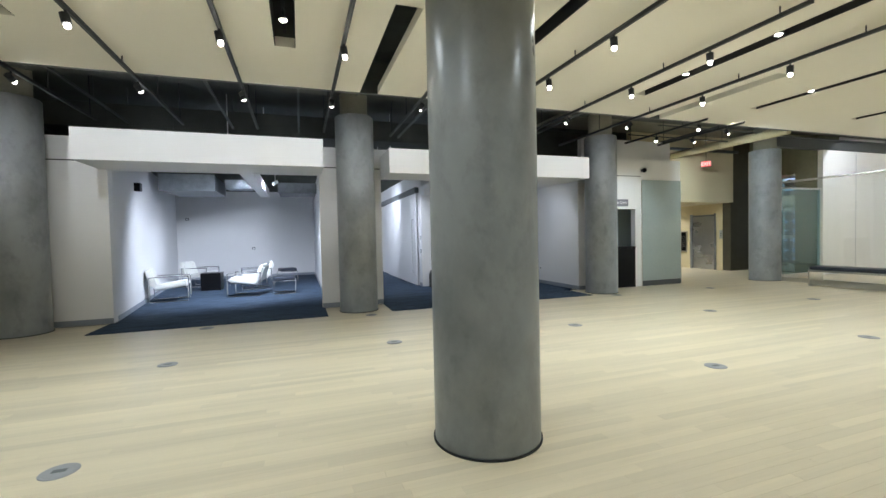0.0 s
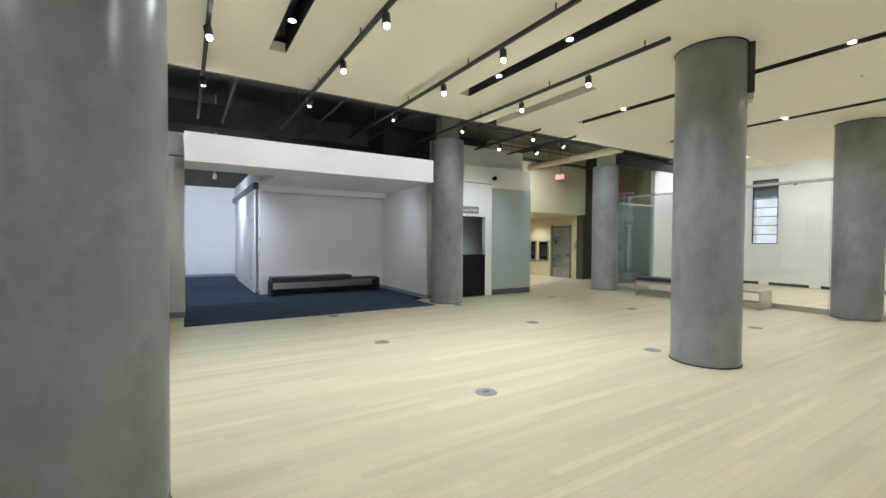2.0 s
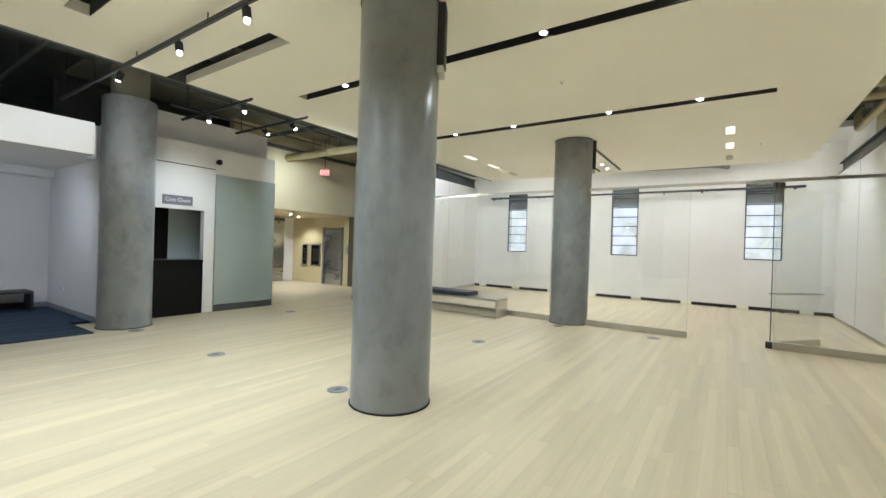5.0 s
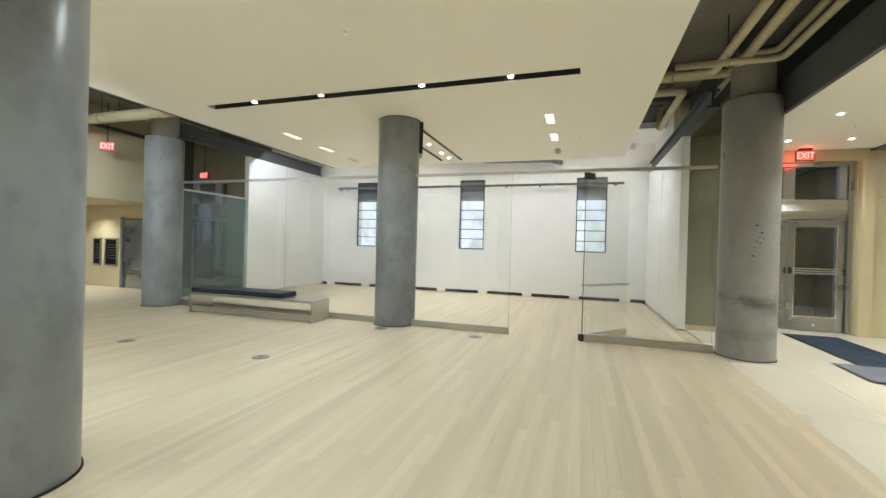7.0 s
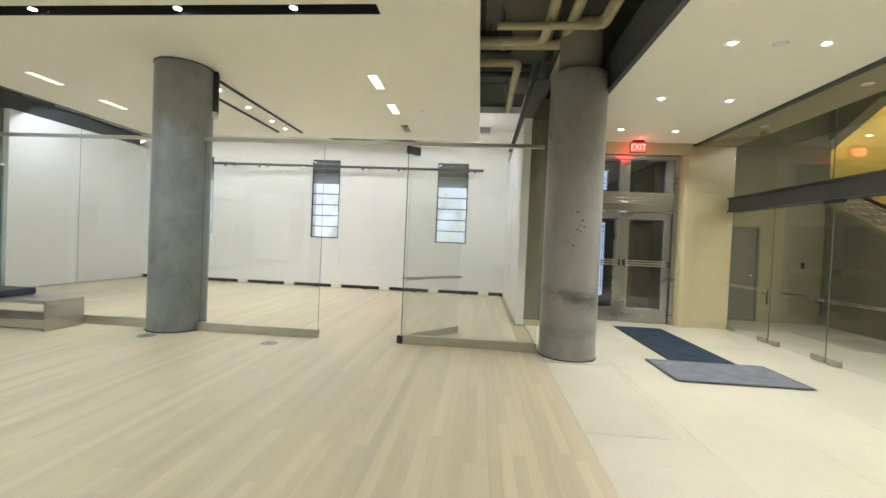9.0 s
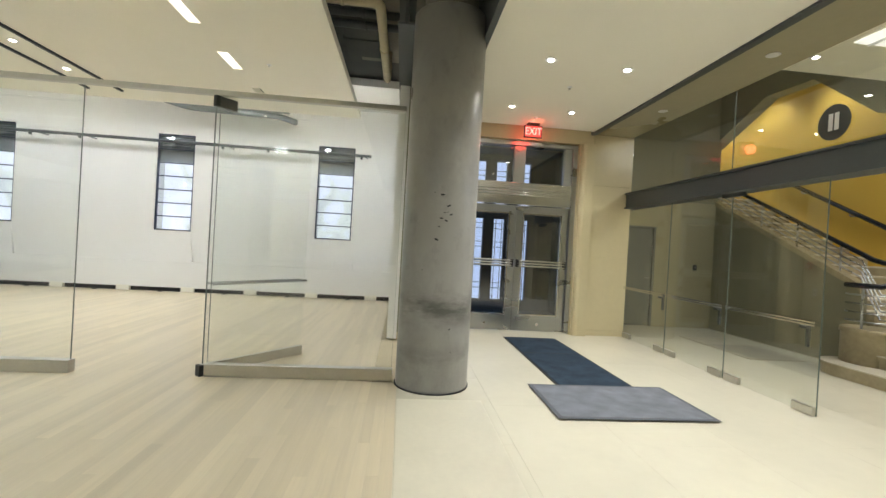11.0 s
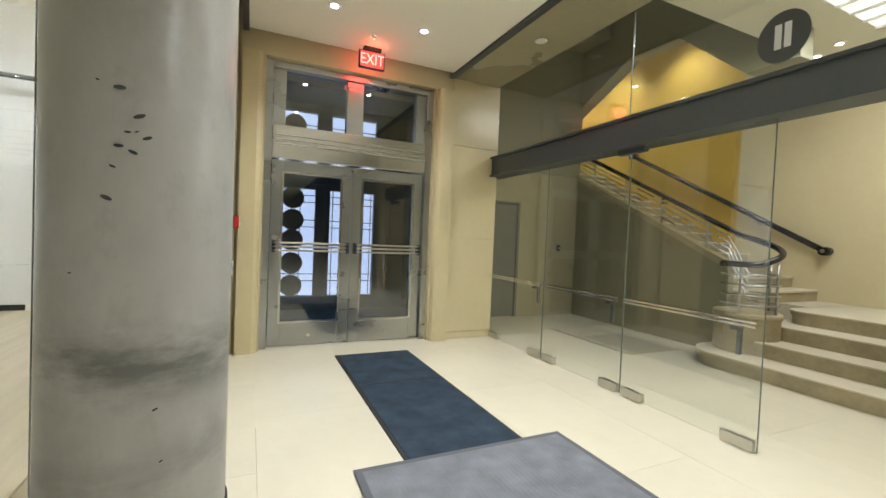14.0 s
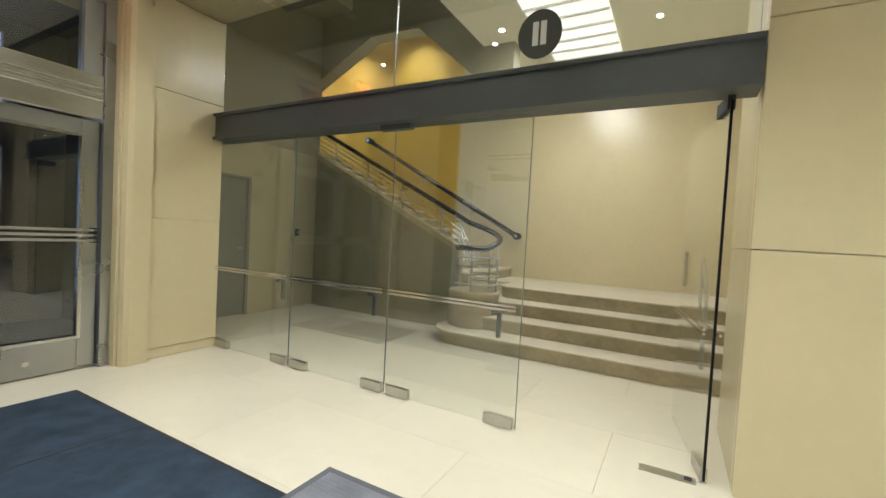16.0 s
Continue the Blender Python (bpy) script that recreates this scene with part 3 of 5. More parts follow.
i_beam("steel_beam", 13.2, 18.9, -2.37, 3.705, 3.98, M_BEAM, "dark grey steel beam on a white partition")
i_beam("steel_beam", 13.2, 18.9, 8.5, 3.865, 4.2, M_BEAM, "dark grey steel beam on a white partition")
solid("partition_joint", B((17.0, 17.012, GY1 - 0.003, GY1 - 0.0005, 0.03, 3.85), (16.9, 16.912, GY0 + 0.0005, GY0 + 0.003, 0.03, 3.69)), M_BASE, "thin vertical joint in the white partition", "trim", "structure")
solid("ceiling_gallery_back", B((17.4, 19.07, -2.5, 8.6, 4.55, 4.7)), M_GALLERY, "white ceiling strip along the gallery wall", "ceiling", "structure")
solid("wall_plenum_back", B((16.5, 19.07, -3.0, -2.45, 3.6, 4.75), (16.5, 19.07, 8.6, 9.1, 3.6, 4.75)), M_GALLERY, "white wall above the partition", "wall", "structure")


# ---- entrance doors ----
def steel_doors(m, name):
    d = thing(name, "brushed stainless steel double doors with glass and a transom window", "double door", m, "", "structure")
    part("frame", B((-0.06, 0.16, 0.94, 1.02, 0, 3.29), (-0.06, 0.16, -1.02, -0.94, 0, 3.29), (-0.06, 0.16, -0.94, 0.94, 3.22, 3.29), bevel=0.004), M_STEEL, d)
    hd = part("header", B((-0.05, 0.14, -0.938, 0.938, 2.2, 2.58), bevel=0.006), M_STEELH, d, "brushed steel header band")
    for z in (2.36, 2.41, 2.46):
        part("rib", B((-0.07, -0.049, -0.936, 0.936, z, z + 0.026), bevel=0.005), M_STEELH, hd)
    part("transom_mullion", B((-0.02, 0.1, -0.1, 0.1, 2.582, 3.218), (0.0, 0.1, -0.006, 0.006, 2.6, 3.2), bevel=0.003), M_STEEL, d)
    for s in (-1, 1):
        part("transom_jamb", B((-0.02, 0.1, *sorted((s * 0.936, s * 0.80)), 2.582, 3.218), bevel=0.004), M_STEEL, d)
        part("transom_pane", B((0.03, 0.042, *sorted((s * 0.80, s * 0.1)), 2.582, 3.218)), M_GLASSD, d, "dark reflecting transom glass").visible_shadow = False
        y0, y1 = sorted((s * 0.004, s * 0.932))
        lf = part("door_leaf", B((0, 0.06, y0, y0 + 0.13, 0.012, 2.185), (0, 0.06, y1 - 0.13, y1, 0.012, 2.185), (0, 0.06, y0 + 0.13, y1 - 0.13, 2.04, 2.185), (0, 0.06, y0 + 0.13, y1 - 0.13, 0.012, 0.29), bevel=0.004), M_STEEL, d, "brushed steel door leaf")
        part("glazing_bead", B((-0.012, 0.0, y0 + 0.11, y0 + 0.135, 0.28, 2.06), (-0.012, 0.0, y1 - 0.135, y1 - 0.11, 0.28, 2.06), (-0.012, 0.0, y0 + 0.135, y1 - 0.135, 2.035, 2.06), (-0.012, 0.0, y0 + 0.135, y1 - 0.135, 0.28, 0.305)), M_STEELH, lf)
        part("pane", B((0.025, 0.037, y0 + 0.13, y1 - 0.13, 0.29, 2.04)), M_GLASSD, lf, "clear door glass").visible_shadow = False
        for z in (1.13, 1.175, 1.22):
            part("push_bar", B((-0.085, -0.06, y0 + 0.03, y1 - 0.03, z, z + 0.022), bevel=0.004), M_ALU, lf, "polished steel push bar")
        for y in (y0 + 0.045, y1 - 0.045):
            part("bar_bracket", B((-0.085, 0.0, y - 0.018, y + 0.018, 1.12, 1.25), bevel=0.004), M_DARK, lf)
        bm = bmesh.new()
        lathe_x(bm, -0.012, 0.0, (y0 + y1) / 2, 0.13, 0.022)
        part("floor_lock", bm, M_CHROME, lf)
    return d


def vestibule(dy):
    """The dark lobby behind the doors, with its glazed outer front."""
    y0, y1 = (-5.95 if dy == 0 else -5.7) + dy, -2.7 + dy
    OX = 18.4
    strips = [(-4.30, -3.66), (-4.80, -4.55), (-5.36, -5.10)] if dy == 0 else [(-3.58, -2.94), (-4.25, -4.0), (-4.85, -4.55)]
    bm = bmesh.new()
    box(bm, 16.5, 18.7, y0 - 0.1, y0, 0, 3.7)
    box(bm, 16.5, 18.7, y1, y1 + 0.1, 0, 3.7)
    box(bm, 16.5, 18.7, y0, y1, 3.6, 3.7)
    ys = sorted([y0, y1] + [v + dy for s_ in strips for v in s_])
    for a, b in zip(ys[::2], ys[1::2]):
        box(bm, OX, OX + 0.1, a, b, 0, 3.6)
    for a, b in strips:
        box(bm, OX, OX + 0.1, a + dy, b + dy, 0, 0.24)
        box(bm, OX, OX + 0.1, a + dy, b + dy, 2.12, 2.95)
        box(bm, OX, OX + 0.1, a + dy, b + dy, 3.45, 3.6)
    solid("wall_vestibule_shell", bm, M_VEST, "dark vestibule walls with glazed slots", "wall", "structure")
    solid("floor_vestibule", B((16.5, 18.7, y0, y1, -0.3, 0.0)), M_MAT, "dark blue vestibule floor", "floor", "structure")
    g = thing("window_grille", "dark bronze window grille with stacked discs", "grille", pose(OX - 0.03, dy, 0), "vestibule grilles", "structure")
    for z in (1.95, 1.57, 1.22, 0.82, 0.43, 3.2):
        bm = bmesh.new()
        lathe_x(bm, 0, 0.02, -3.92 if dy == 0 else -3.26, z, 0.185, 32)
        part("disc", bm, M_DARK, g)
    for a, b in strips:
        for z in (0.5, 0.62, 1.02, 1.14, 1.45, 1.57, 1.88, 2.0, 3.1, 3.22):
            part("glazing_bar", B((0.035, 0.05, a, b, z, z + 0.014)), M_DARK, g)
        for y in ((a + b) / 2 - 0.07, (a + b) / 2 + 0.07):
            part("glazing_bar", B((0.034, 0.051, y, y + 0.012, 0.24, 2.12)), M_DARK, g)
    solid("backdrop_daylight", B((19.0, 19.02, y0, y1, 0.0, 3.7)), M_DAY, "bright overcast daylight outside", "backdrop", "structure")
    d = bpy.data.lights.new("vestibule_lamp", "SPOT")
    d.energy, d.color, d.spot_size, d.shadow_soft_size = 5, COOL, radians(120), 0.05
    new("vestibule_lamp", d).matrix_world = look((17.4, dy - 4.3, 3.5), (17.4, dy - 4.3, 0))


steel_doors(pose(15.92, -4.4, 0), "door_1")
vestibule(0.0)
steel_doors(pose(15.92, 10.05, 0), "door_2")
vestibule(14.45)


# rounded stone pilasters each side of the portal
for y in (-3.36, -5.44, 9.03, 11.07):
    bm = bmesh.new()
    s = 1 if y in (-3.36, 11.07) else -1
    prism(bm, [(15.69, y + 0.22 * s), (15.69, y + 0.06 * s), (15.71, y + 0.02 * s), (15.75, y), (15.779, y), (15.779, y + 0.22 * s)], 0.0, 3.30, axis="z")
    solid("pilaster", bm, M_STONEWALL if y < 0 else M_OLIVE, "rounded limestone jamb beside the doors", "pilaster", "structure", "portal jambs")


def exit_sign(m, stem=0.0, rear=None):
    e = thing("exit_sign", "illuminated red exit sign in a dark housing", "exit sign", m, "exit signs")
    part("housing", B((-0.02, 0.02, -0.15, 0.15, 0.0, 0.2), bevel=0.006), M_BEAM, e)
    part("canopy", B((-0.05, 0.05, -0.1, 0.1, 0.201 + stem, 0.235 + stem), bevel=0.004), M_DARK, e, "black ceiling canopy")
    if stem:
        part("stem", B((-0.008, 0.008, -0.008, 0.008, 0.2, 0.202 + stem)), M_DARK, e)
    part("face", B((-0.026, -0.021, -0.135, 0.135, 0.015, 0.185)), M_EXITBG, e, "red glowing panel")
    part("face", B((0.021, 0.026, -0.135, 0.135, 0.015, 0.185)), rear or M_EXITBG, e, "red glowing panel")
    cu = bpy.data.curves.new("lettering", "FONT")
    cu.body, cu.size, cu.align_x, cu.align_y, cu.extrude = "EXIT", 0.17, "CENTER", "CENTER", 0.002
    tx = new("lettering", cu)
    dg = bpy.context.evaluated_depsgraph_get()
    me = bpy.data.meshes.new_from_object(tx.evaluated_get(dg))
    bpy.data.objects.remove(tx)
    me.transform(pose(-0.03, 0, 0.095, 90, 0, -90) @ Matrix.Diagonal((0.80, 1, 1, 1)))
    me.materials.clear()
    me.materials.append(M_EXIT)
    ob = new("lettering", me)
    ob.parent = e
    tagged(ob, "glowing red capital letters")
    return e


exit_sign(pose(15.5, -4.48, 3.263), 0.0, M_EXITREAR)
exit_sign(pose(15.5, 10.15, 3.29), 1.225)
exit_sign(pose(12.9, 10.3, 3.56, 0, 0, 40), 0.955)
for p, w_ in (((15.42, -4.48, 3.36), 1.1),):
    d = bpy.data.lights.new("exit_glow", "POINT")
    d.energy, d.color, d.shadow_soft_size = w_, (1.0, 0.12, 0.05), 0.08
    new("exit_glow", d).location = p

# entrance mats
mt = thing("entrance_mat", "long navy blue ribbed runner mat", "mat", pose(14.17, -4.58, 0))
part("carpet_surface", B((-1.16, 1.18, -0.40, 0.40, 0.006, 0.014)), M_MAT, mt)
part("border", B((-1.18, 1.2, -0.43, 0.43, 0.001, 0.0085), bevel=0.003), M_RUBBER, mt, "black rubber border")
part("seam", B((0.18, 0.195, -0.40, 0.40, 0.0142, 0.0158)), M_RUBBER, mt)
mt = thing("entrance_mat", "wide grey rubber-edged mat", "mat", pose(12.57, -4.565, 0))
part("carpet_surface", B((-0.40, 0.40, -0.69, 0.69, 0.0165, 0.021)), M_MATG, mt)
bm = B((-0.44, 0.44, -0.73, 0.73, 0.0162, 0.0195))
part("border", bm, M_MATE, mt, "darker rubber border")
bm = bmesh.new()
for i in range(46):
    y = -0.68 + i * 0.03
    box(bm, -0.395, 0.395, y, y + 0.012, 0.0208, 0.0217)
tagged(part("rib_texture", bm, M_MATG, mt), "fine raised ribs", kind="stuff")

# small fittings beside the doors
fa = thing("fire_alarm", "red fire alarm pull box on a stone wall", "fire alarm", pose(15.52, -3.105, 1.37, 0, 0, 90))
part("body", B((-0.05, 0.0, -0.05, 0.05, 0, 0.13), bevel=0.008), material("alarm_red", (0.45, 0.02, 0.015), 0.4), fa)
part("handle", B((-0.062, -0.051, -0.03, 0.03, 0.03, 0.06), bevel=0.004), M_SIGNW, fa)
sw = thing("wall_plate", "small white switch plate on a stone wall", "switch", pose(15.42, -3.105, 0.90, 0, 0, 90))
part("plate", B((-0.012, 0.0, -0.04, 0.04, 0, 0.14), bevel=0.003), M_WHITE, sw)
part("button", B((-0.018, -0.0125, -0.015, 0.015, 0.05, 0.09), bevel=0.002), M_DARK, sw)


# ---- downlights ----
def downlight(x, y, z, watts, lit=True):
    d = thing("downlight", "small round recessed ceiling downlight", "downlight", pose(x, y, z), "downlights")
    bm = bmesh.new()
    lathe(bm, 0, 0, [(0.055, -0.006), (0.065, -0.0005)], 28)
    part("trim_ring", bm, M_WHITE, d)
    bm = bmesh.new()
    lathe(bm, 0, 0, [(0.031, -0.010), (0.031, -0.0062)], 24)
    part("lens", bm, M_LAMP if lit else M_WHITE, d, "glowing lens" if lit else "unlit pale lens")
    if lit and watts:
        spot(x, y, z - 0.03, (x, y, 0), watts, ENTRANCE, 125, 0.9, 0.05)


for x, y in ((11.65, -3.97), (11.65, -4.83), (13.22, -3.95), (13.28, -4.86), (14.78, -3.93), (14.82, -4.85), (10.05, -3.97), (10.05, -4.83), (8.4, -3.97), (8.4, -4.83)):
    downlight(x, y, 3.5, 50)
# Unseen row added further west so floor bounce brightens the ceiling.
for x in (6.8, 5.2, 3.6, 2.0, 0.4, -1.2, -2.8):
    downlight(x, -4.4, 3.5, 45)
downlight(11.67, -4.43, 3.5, 0, False)
for x in (14.37, 12.6):
    downlight(x, -6.0, 3.48, 0, False)


for x, y, z in ((15.2, -4.42, 3.5), (13.9, -4.44, 3.5), (14.9, -0.45, CZ), (16.0, 4.4, CZ), (9.9, 2.0, CZ), (4.2, 2.2, CZ)):
    s_ = thing("sprinkler", "small white ceiling sprinkler head", "sprinkler", pose(x, y, z), "sprinklers")
    bm = bmesh.new()
    lathe(bm, 0, 0, [(0.02, -0.006), (0.035, -0.0005)], 20)
    part("rosette", bm, M_WHITE, s_)
    bm = bmesh.new()
    lathe(bm, 0, 0, [(0.014, -0.028), (0.008, -0.0062)], 12)
    part("head", bm, M_CHROME, s_)


# ---- glass screen and stair hall ----
SY = -6.38
sc = thing("glass_screen", "frameless glass screen with patch fittings under a dark steel beam", "glass screen", pose(0, SY, 0), "", "structure")
part("beam", B((11.04, 15.90, -0.09, 0.09, 2.25, 2.49), (11.04, 15.90, -0.12, 0.12, 2.235, 2.26), (11.04, 15.90, -0.12, 0.12, 2.48, 2.505)), M_BEAM, sc, "dark grey steel header beam")
for x0, x1 in ((14.61, 15.77), (13.455, 14.60), (12.30, 13.445)):
    p = part("pane", B((x0, x1, -0.006, 0.006, 0.012, 2.234)), M_GLASSG, sc, "clear frameless glass")
    p.visible_shadow = False
    part("glass_edge", B((x0 - 0.001, x0 + 0.0015, -0.0065, 0.0065, 0.012, 2.234)), M_EDGE, p)
    for xa in (x0 + 0.02, x1 - 0.24):
        part("patch_fitting", B((xa, xa + 0.22, -0.02, 0.02, 0.006, 0.085), bevel=0.004), M_ALU, p, "satin metal patch fitting")
    part("push_rail", B((x0 + 0.03, x1 - 0.02, 0.035, 0.05, 0.845, 0.862), (x0 + 0.03, x1 - 0.02, 0.035, 0.05, 0.872, 0.889), bevel=0.002), M_CHROME, p, "bright double push rail")
    part("pull_handle", B((x0 + 0.18, x0 + 0.21, -0.09, -0.06, 0.62, 0.86), (x0 + 0.16, x0 + 0.23, -0.06, -0.007, 0.8, 0.83), bevel=0.003), M_BEAM, p)
for x0, x1 in ((13.5, 15.77), (11.06, 13.49)):
    p = part("upper_pane", B((x0, x1, -0.006, 0.006, 2.506, 3.475)), M_GLASSG, sc, "clear glass above the beam")
    p.visible_shadow = False
    part("glass_edge", B((x0 - 0.002, x0 + 0.0005, -0.0065, 0.0065, 2.506, 3.475)), M_EDGE, p)
part("top_patch", B((13.30, 13.60, -0.03, 0.03, 2.19, 2.236), bevel=0.004), M_BEAM, sc)
lf = thing("glass_door", "open frameless glass door with a bright rail", "glass door", pose(11.16, SY, 0, 0, 0, -80), "", "structure")
p = part("pane", B((0.02, 0.98, -0.006, 0.006, 0.012, 2.2)), M_GLASS, lf)
p.visible_shadow = False
part("glass_edge", B((0.01, 0.021, -0.007, 0.007, 0.012, 2.2)), M_BLACK, p, "dark glass edge")
part("patch_fitting", B((0.02, 0.24, -0.02, 0.02, 0.006, 0.085), bevel=0.004), M_ALU, p)
part("patch_fitting", B((0.02, 0.24, -0.02, 0.02, 2.15, 2.234), bevel=0.004), M_DARK, p)
part("push_rail", B((0.06, 0.94, 0.035, 0.05, 0.85, 0.867), (0.06, 0.94, 0.035, 0.05, 0.877, 0.894), (0.06, 0.94, -0.05, -0.035, 0.85, 0.867), bevel=0.002), M_CHROME, p)
fp = thing("floor_spring_plate", "flat steel floor spring plate", "floor plate", pose(11.4, SY, 0))
part("plate", B((-0.2, 0.1, -0.04, 0.04, 0.001, 0.006), bevel=0.002), M_ALU, fp)
part("spindle", B((-0.18, -0.14, -0.02, 0.02, 0.0061, 0.0115), bevel=0.002), M_DARK, fp)
# round mark on the upper glass
lg = thing("round_glass_sign", "dark round sign with two pale bars on glass", "sign", pose(12.29, SY + 0.012, 2.755))
bm = bmesh.new()
ring = [(0.152 * math.cos(2 * math.pi * i / 48), 0.165 * math.sin(2 * math.pi * i / 48)) for i in range(48)]
prism(bm, ring, 0, 0.004)
part("disc", bm, M_BEAM, lg)
for x in (-0.048, 0.008):
    part("bar", B((x, x + 0.04, 0.0045, 0.007, -0.075, 0.085)), M_SIGNW, lg, "pale upright bar")

# pier beside the opening, of stone blocks
pr = thing("wall_pier", "yellow limestone pier of large polished slabs", "pier", pose(0, 0, 0), "", "structure")
part("core", B((10.42, 10.98, -7.3, -6.42, 0, 3.46)), M_STONEWALL, pr)
for z0, z1 in ((0.004, 1.365), (1.369, 2.6), (2.604, 3.47)):
    part("slab", B((10.40, 11.03, -6.419, -6.33, z0, z1), bevel=0.006), M_STONEWALL, pr)
    part("slab", B((10.981, 11.03, -7.3, -6.421, z0, z1), bevel=0.004), M_STONEWALL, pr)
ew = thing("wall_cladding", "polished yellow limestone cladding slabs", "cladding", pose(0, 0, 0), "", "structure")
for z0, z1 in ((0.10, 1.365), (1.369, 2.6), (2.604, 3.475)):
    part("slab", B((15.755, 15.779, -6.375, -5.665, z0, z1), bevel=0.003), M_STONEWALL, ew)
    part("slab", B((14.972, 15.655, -3.104, -3.0805, z0, z1), bevel=0.003), M_STONEWALL, ew)
part("plinth", B((15.765, 15.779, -6.375, -5.665, 0.004, 0.096)), M_STONEWALL, ew)

# stair hall shell
HX = 17.0
# Upper end wall: the gloom above the beam is given as a darker olive colour.
solid("wall_hall_end_upper", B((HX, HX + 0.2, -9.0, -6.501, 2.604, 4.95), (16.5, HX, -6.5, -6.34, 2.604, 4.95)), M_HALLDARK, "upper wall of the stair hall in a shade-darkened olive", "wall", "structure")
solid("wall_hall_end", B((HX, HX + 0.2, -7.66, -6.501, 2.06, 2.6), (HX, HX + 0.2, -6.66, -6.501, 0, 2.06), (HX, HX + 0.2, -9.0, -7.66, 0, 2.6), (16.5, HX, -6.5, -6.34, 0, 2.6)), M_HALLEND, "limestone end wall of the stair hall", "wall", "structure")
d = thing("door_3", "grey painted flush door in a steel frame", "door", pose(HX, -7.16, 0), "", "structure")
part("leaf", B((0.03, 0.08, -0.455, 0.455, 0.005, 2.02), bevel=0.003), M_GREYDOOR, d)
part("frame", B((-0.015, 0.1, 0.456, 0.498, 0, 2.058), (-0.015, 0.1, -0.498, -0.456, 0, 2.058), (-0.015, 0.1, -0.456, 0.456, 2.022, 2.058)), M_GREYDOOR, d)
bm = bmesh.new()
tube(bm, bend([(0.03, -0.39, 1.0), (-0.03, -0.39, 1.0), (-0.03, -0.28, 1.0)], 0.02), 0.011)
part("door_handle", bm, M_CHROME, d, "chrome lever handle")
solid("wall_stair_back", B((10.0, 15.2, -11.1, -10.9, 0, 4.95)), M_STONEWALL, "polished yellow limestone stair wall", "wall", "structure")
solid("wall_stair_back_upper", B((15.2, 21.0, -11.1, -10.9, 0, 6.2)), M_ORANGE, "ochre painted stair wall", "wall", "structure")
solid("wall_hall_west", B((10.2, 10.42, -11.1, -6.45, 0, 4.95)), M_STONEWALL, "limestone wall of the stair hall", "wall", "structure")
solid("ceiling_hall", B((10.2, 13.9, -10.9, -6.5, 4.0, 4.15)), M_CEIL, "white stair hall ceiling", "ceiling", "structure")
solid("ceiling_hall_upper", B((13.7, 21.0, -11.1, -6.5, 5.6, 5.8)), M_CEIL, "white ceiling over the stair", "ceiling", "structure")
solid("wall_stair_top", B((20.9, 21.0, -11.1, -9.0, 0, 5.7)), M_ORANGE, "ochre wall at the stair head", "wall", "structure")
bm = bmesh.new()
prism(bm, [(13.45, 3.62), (14.04, 3.62), (15.0, 4.46), (15.0, 5.6), (13.45, 5.6)], -9.2, -8.95)
prism(bm, [(15.0, 4.46), (15.9, 4.49), (15.9, 5.6), (15.0, 5.6)], -9.2, -8.95)
prism(bm, [(15.9, 4.49), (17.56, 3.66), (17.56, 5.6), (15.9, 5.6)], -9.2, -8.95)
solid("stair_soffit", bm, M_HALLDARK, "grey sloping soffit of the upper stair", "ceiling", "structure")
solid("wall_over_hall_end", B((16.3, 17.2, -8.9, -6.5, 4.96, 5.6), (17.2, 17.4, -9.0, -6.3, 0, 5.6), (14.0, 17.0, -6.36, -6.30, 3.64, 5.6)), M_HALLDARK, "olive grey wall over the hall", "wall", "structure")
lp = thing("luminous_ceiling", "bright luminous ceiling panel with thin slats", "ceiling light", pose(12.65, -8.6, 3.99))
part("diffuser", B((-0.45, 0.45, -1.15, 1.15, -0.004, 0.006)), M_PANELGLOW, lp)
for i in range(8):
    part("slat", B((-0.45, 0.45, -1.15 + i * 0.3, -1.12 + i * 0.3, -0.03, -0.005)), M_WHITE, lp)
for x, y in ((13.5, -7.4), (13.5, -8.6), (13.5, -9.9)):
    downlight(x, y, 4.0, 0)
al = bpy.data.lights.new("panel_light", "AREA")
al.shape, al.size, al.size_y, al.energy, al.color = "RECTANGLE", 0.85, 2.2, 44, ENTRANCE
new("panel_light", al).matrix_world = look((12.65, -8.6, 3.95), (12.65, -8.6, 0))
for x in (16.2, 17.8, 19.2):
    downlight(x, -10.1, 5.6, 0)
    spot(x, -10.1, 5.55, (x, -10.9, 3.6), 60, ENTRANCE, 95, 1.0, 0.05)

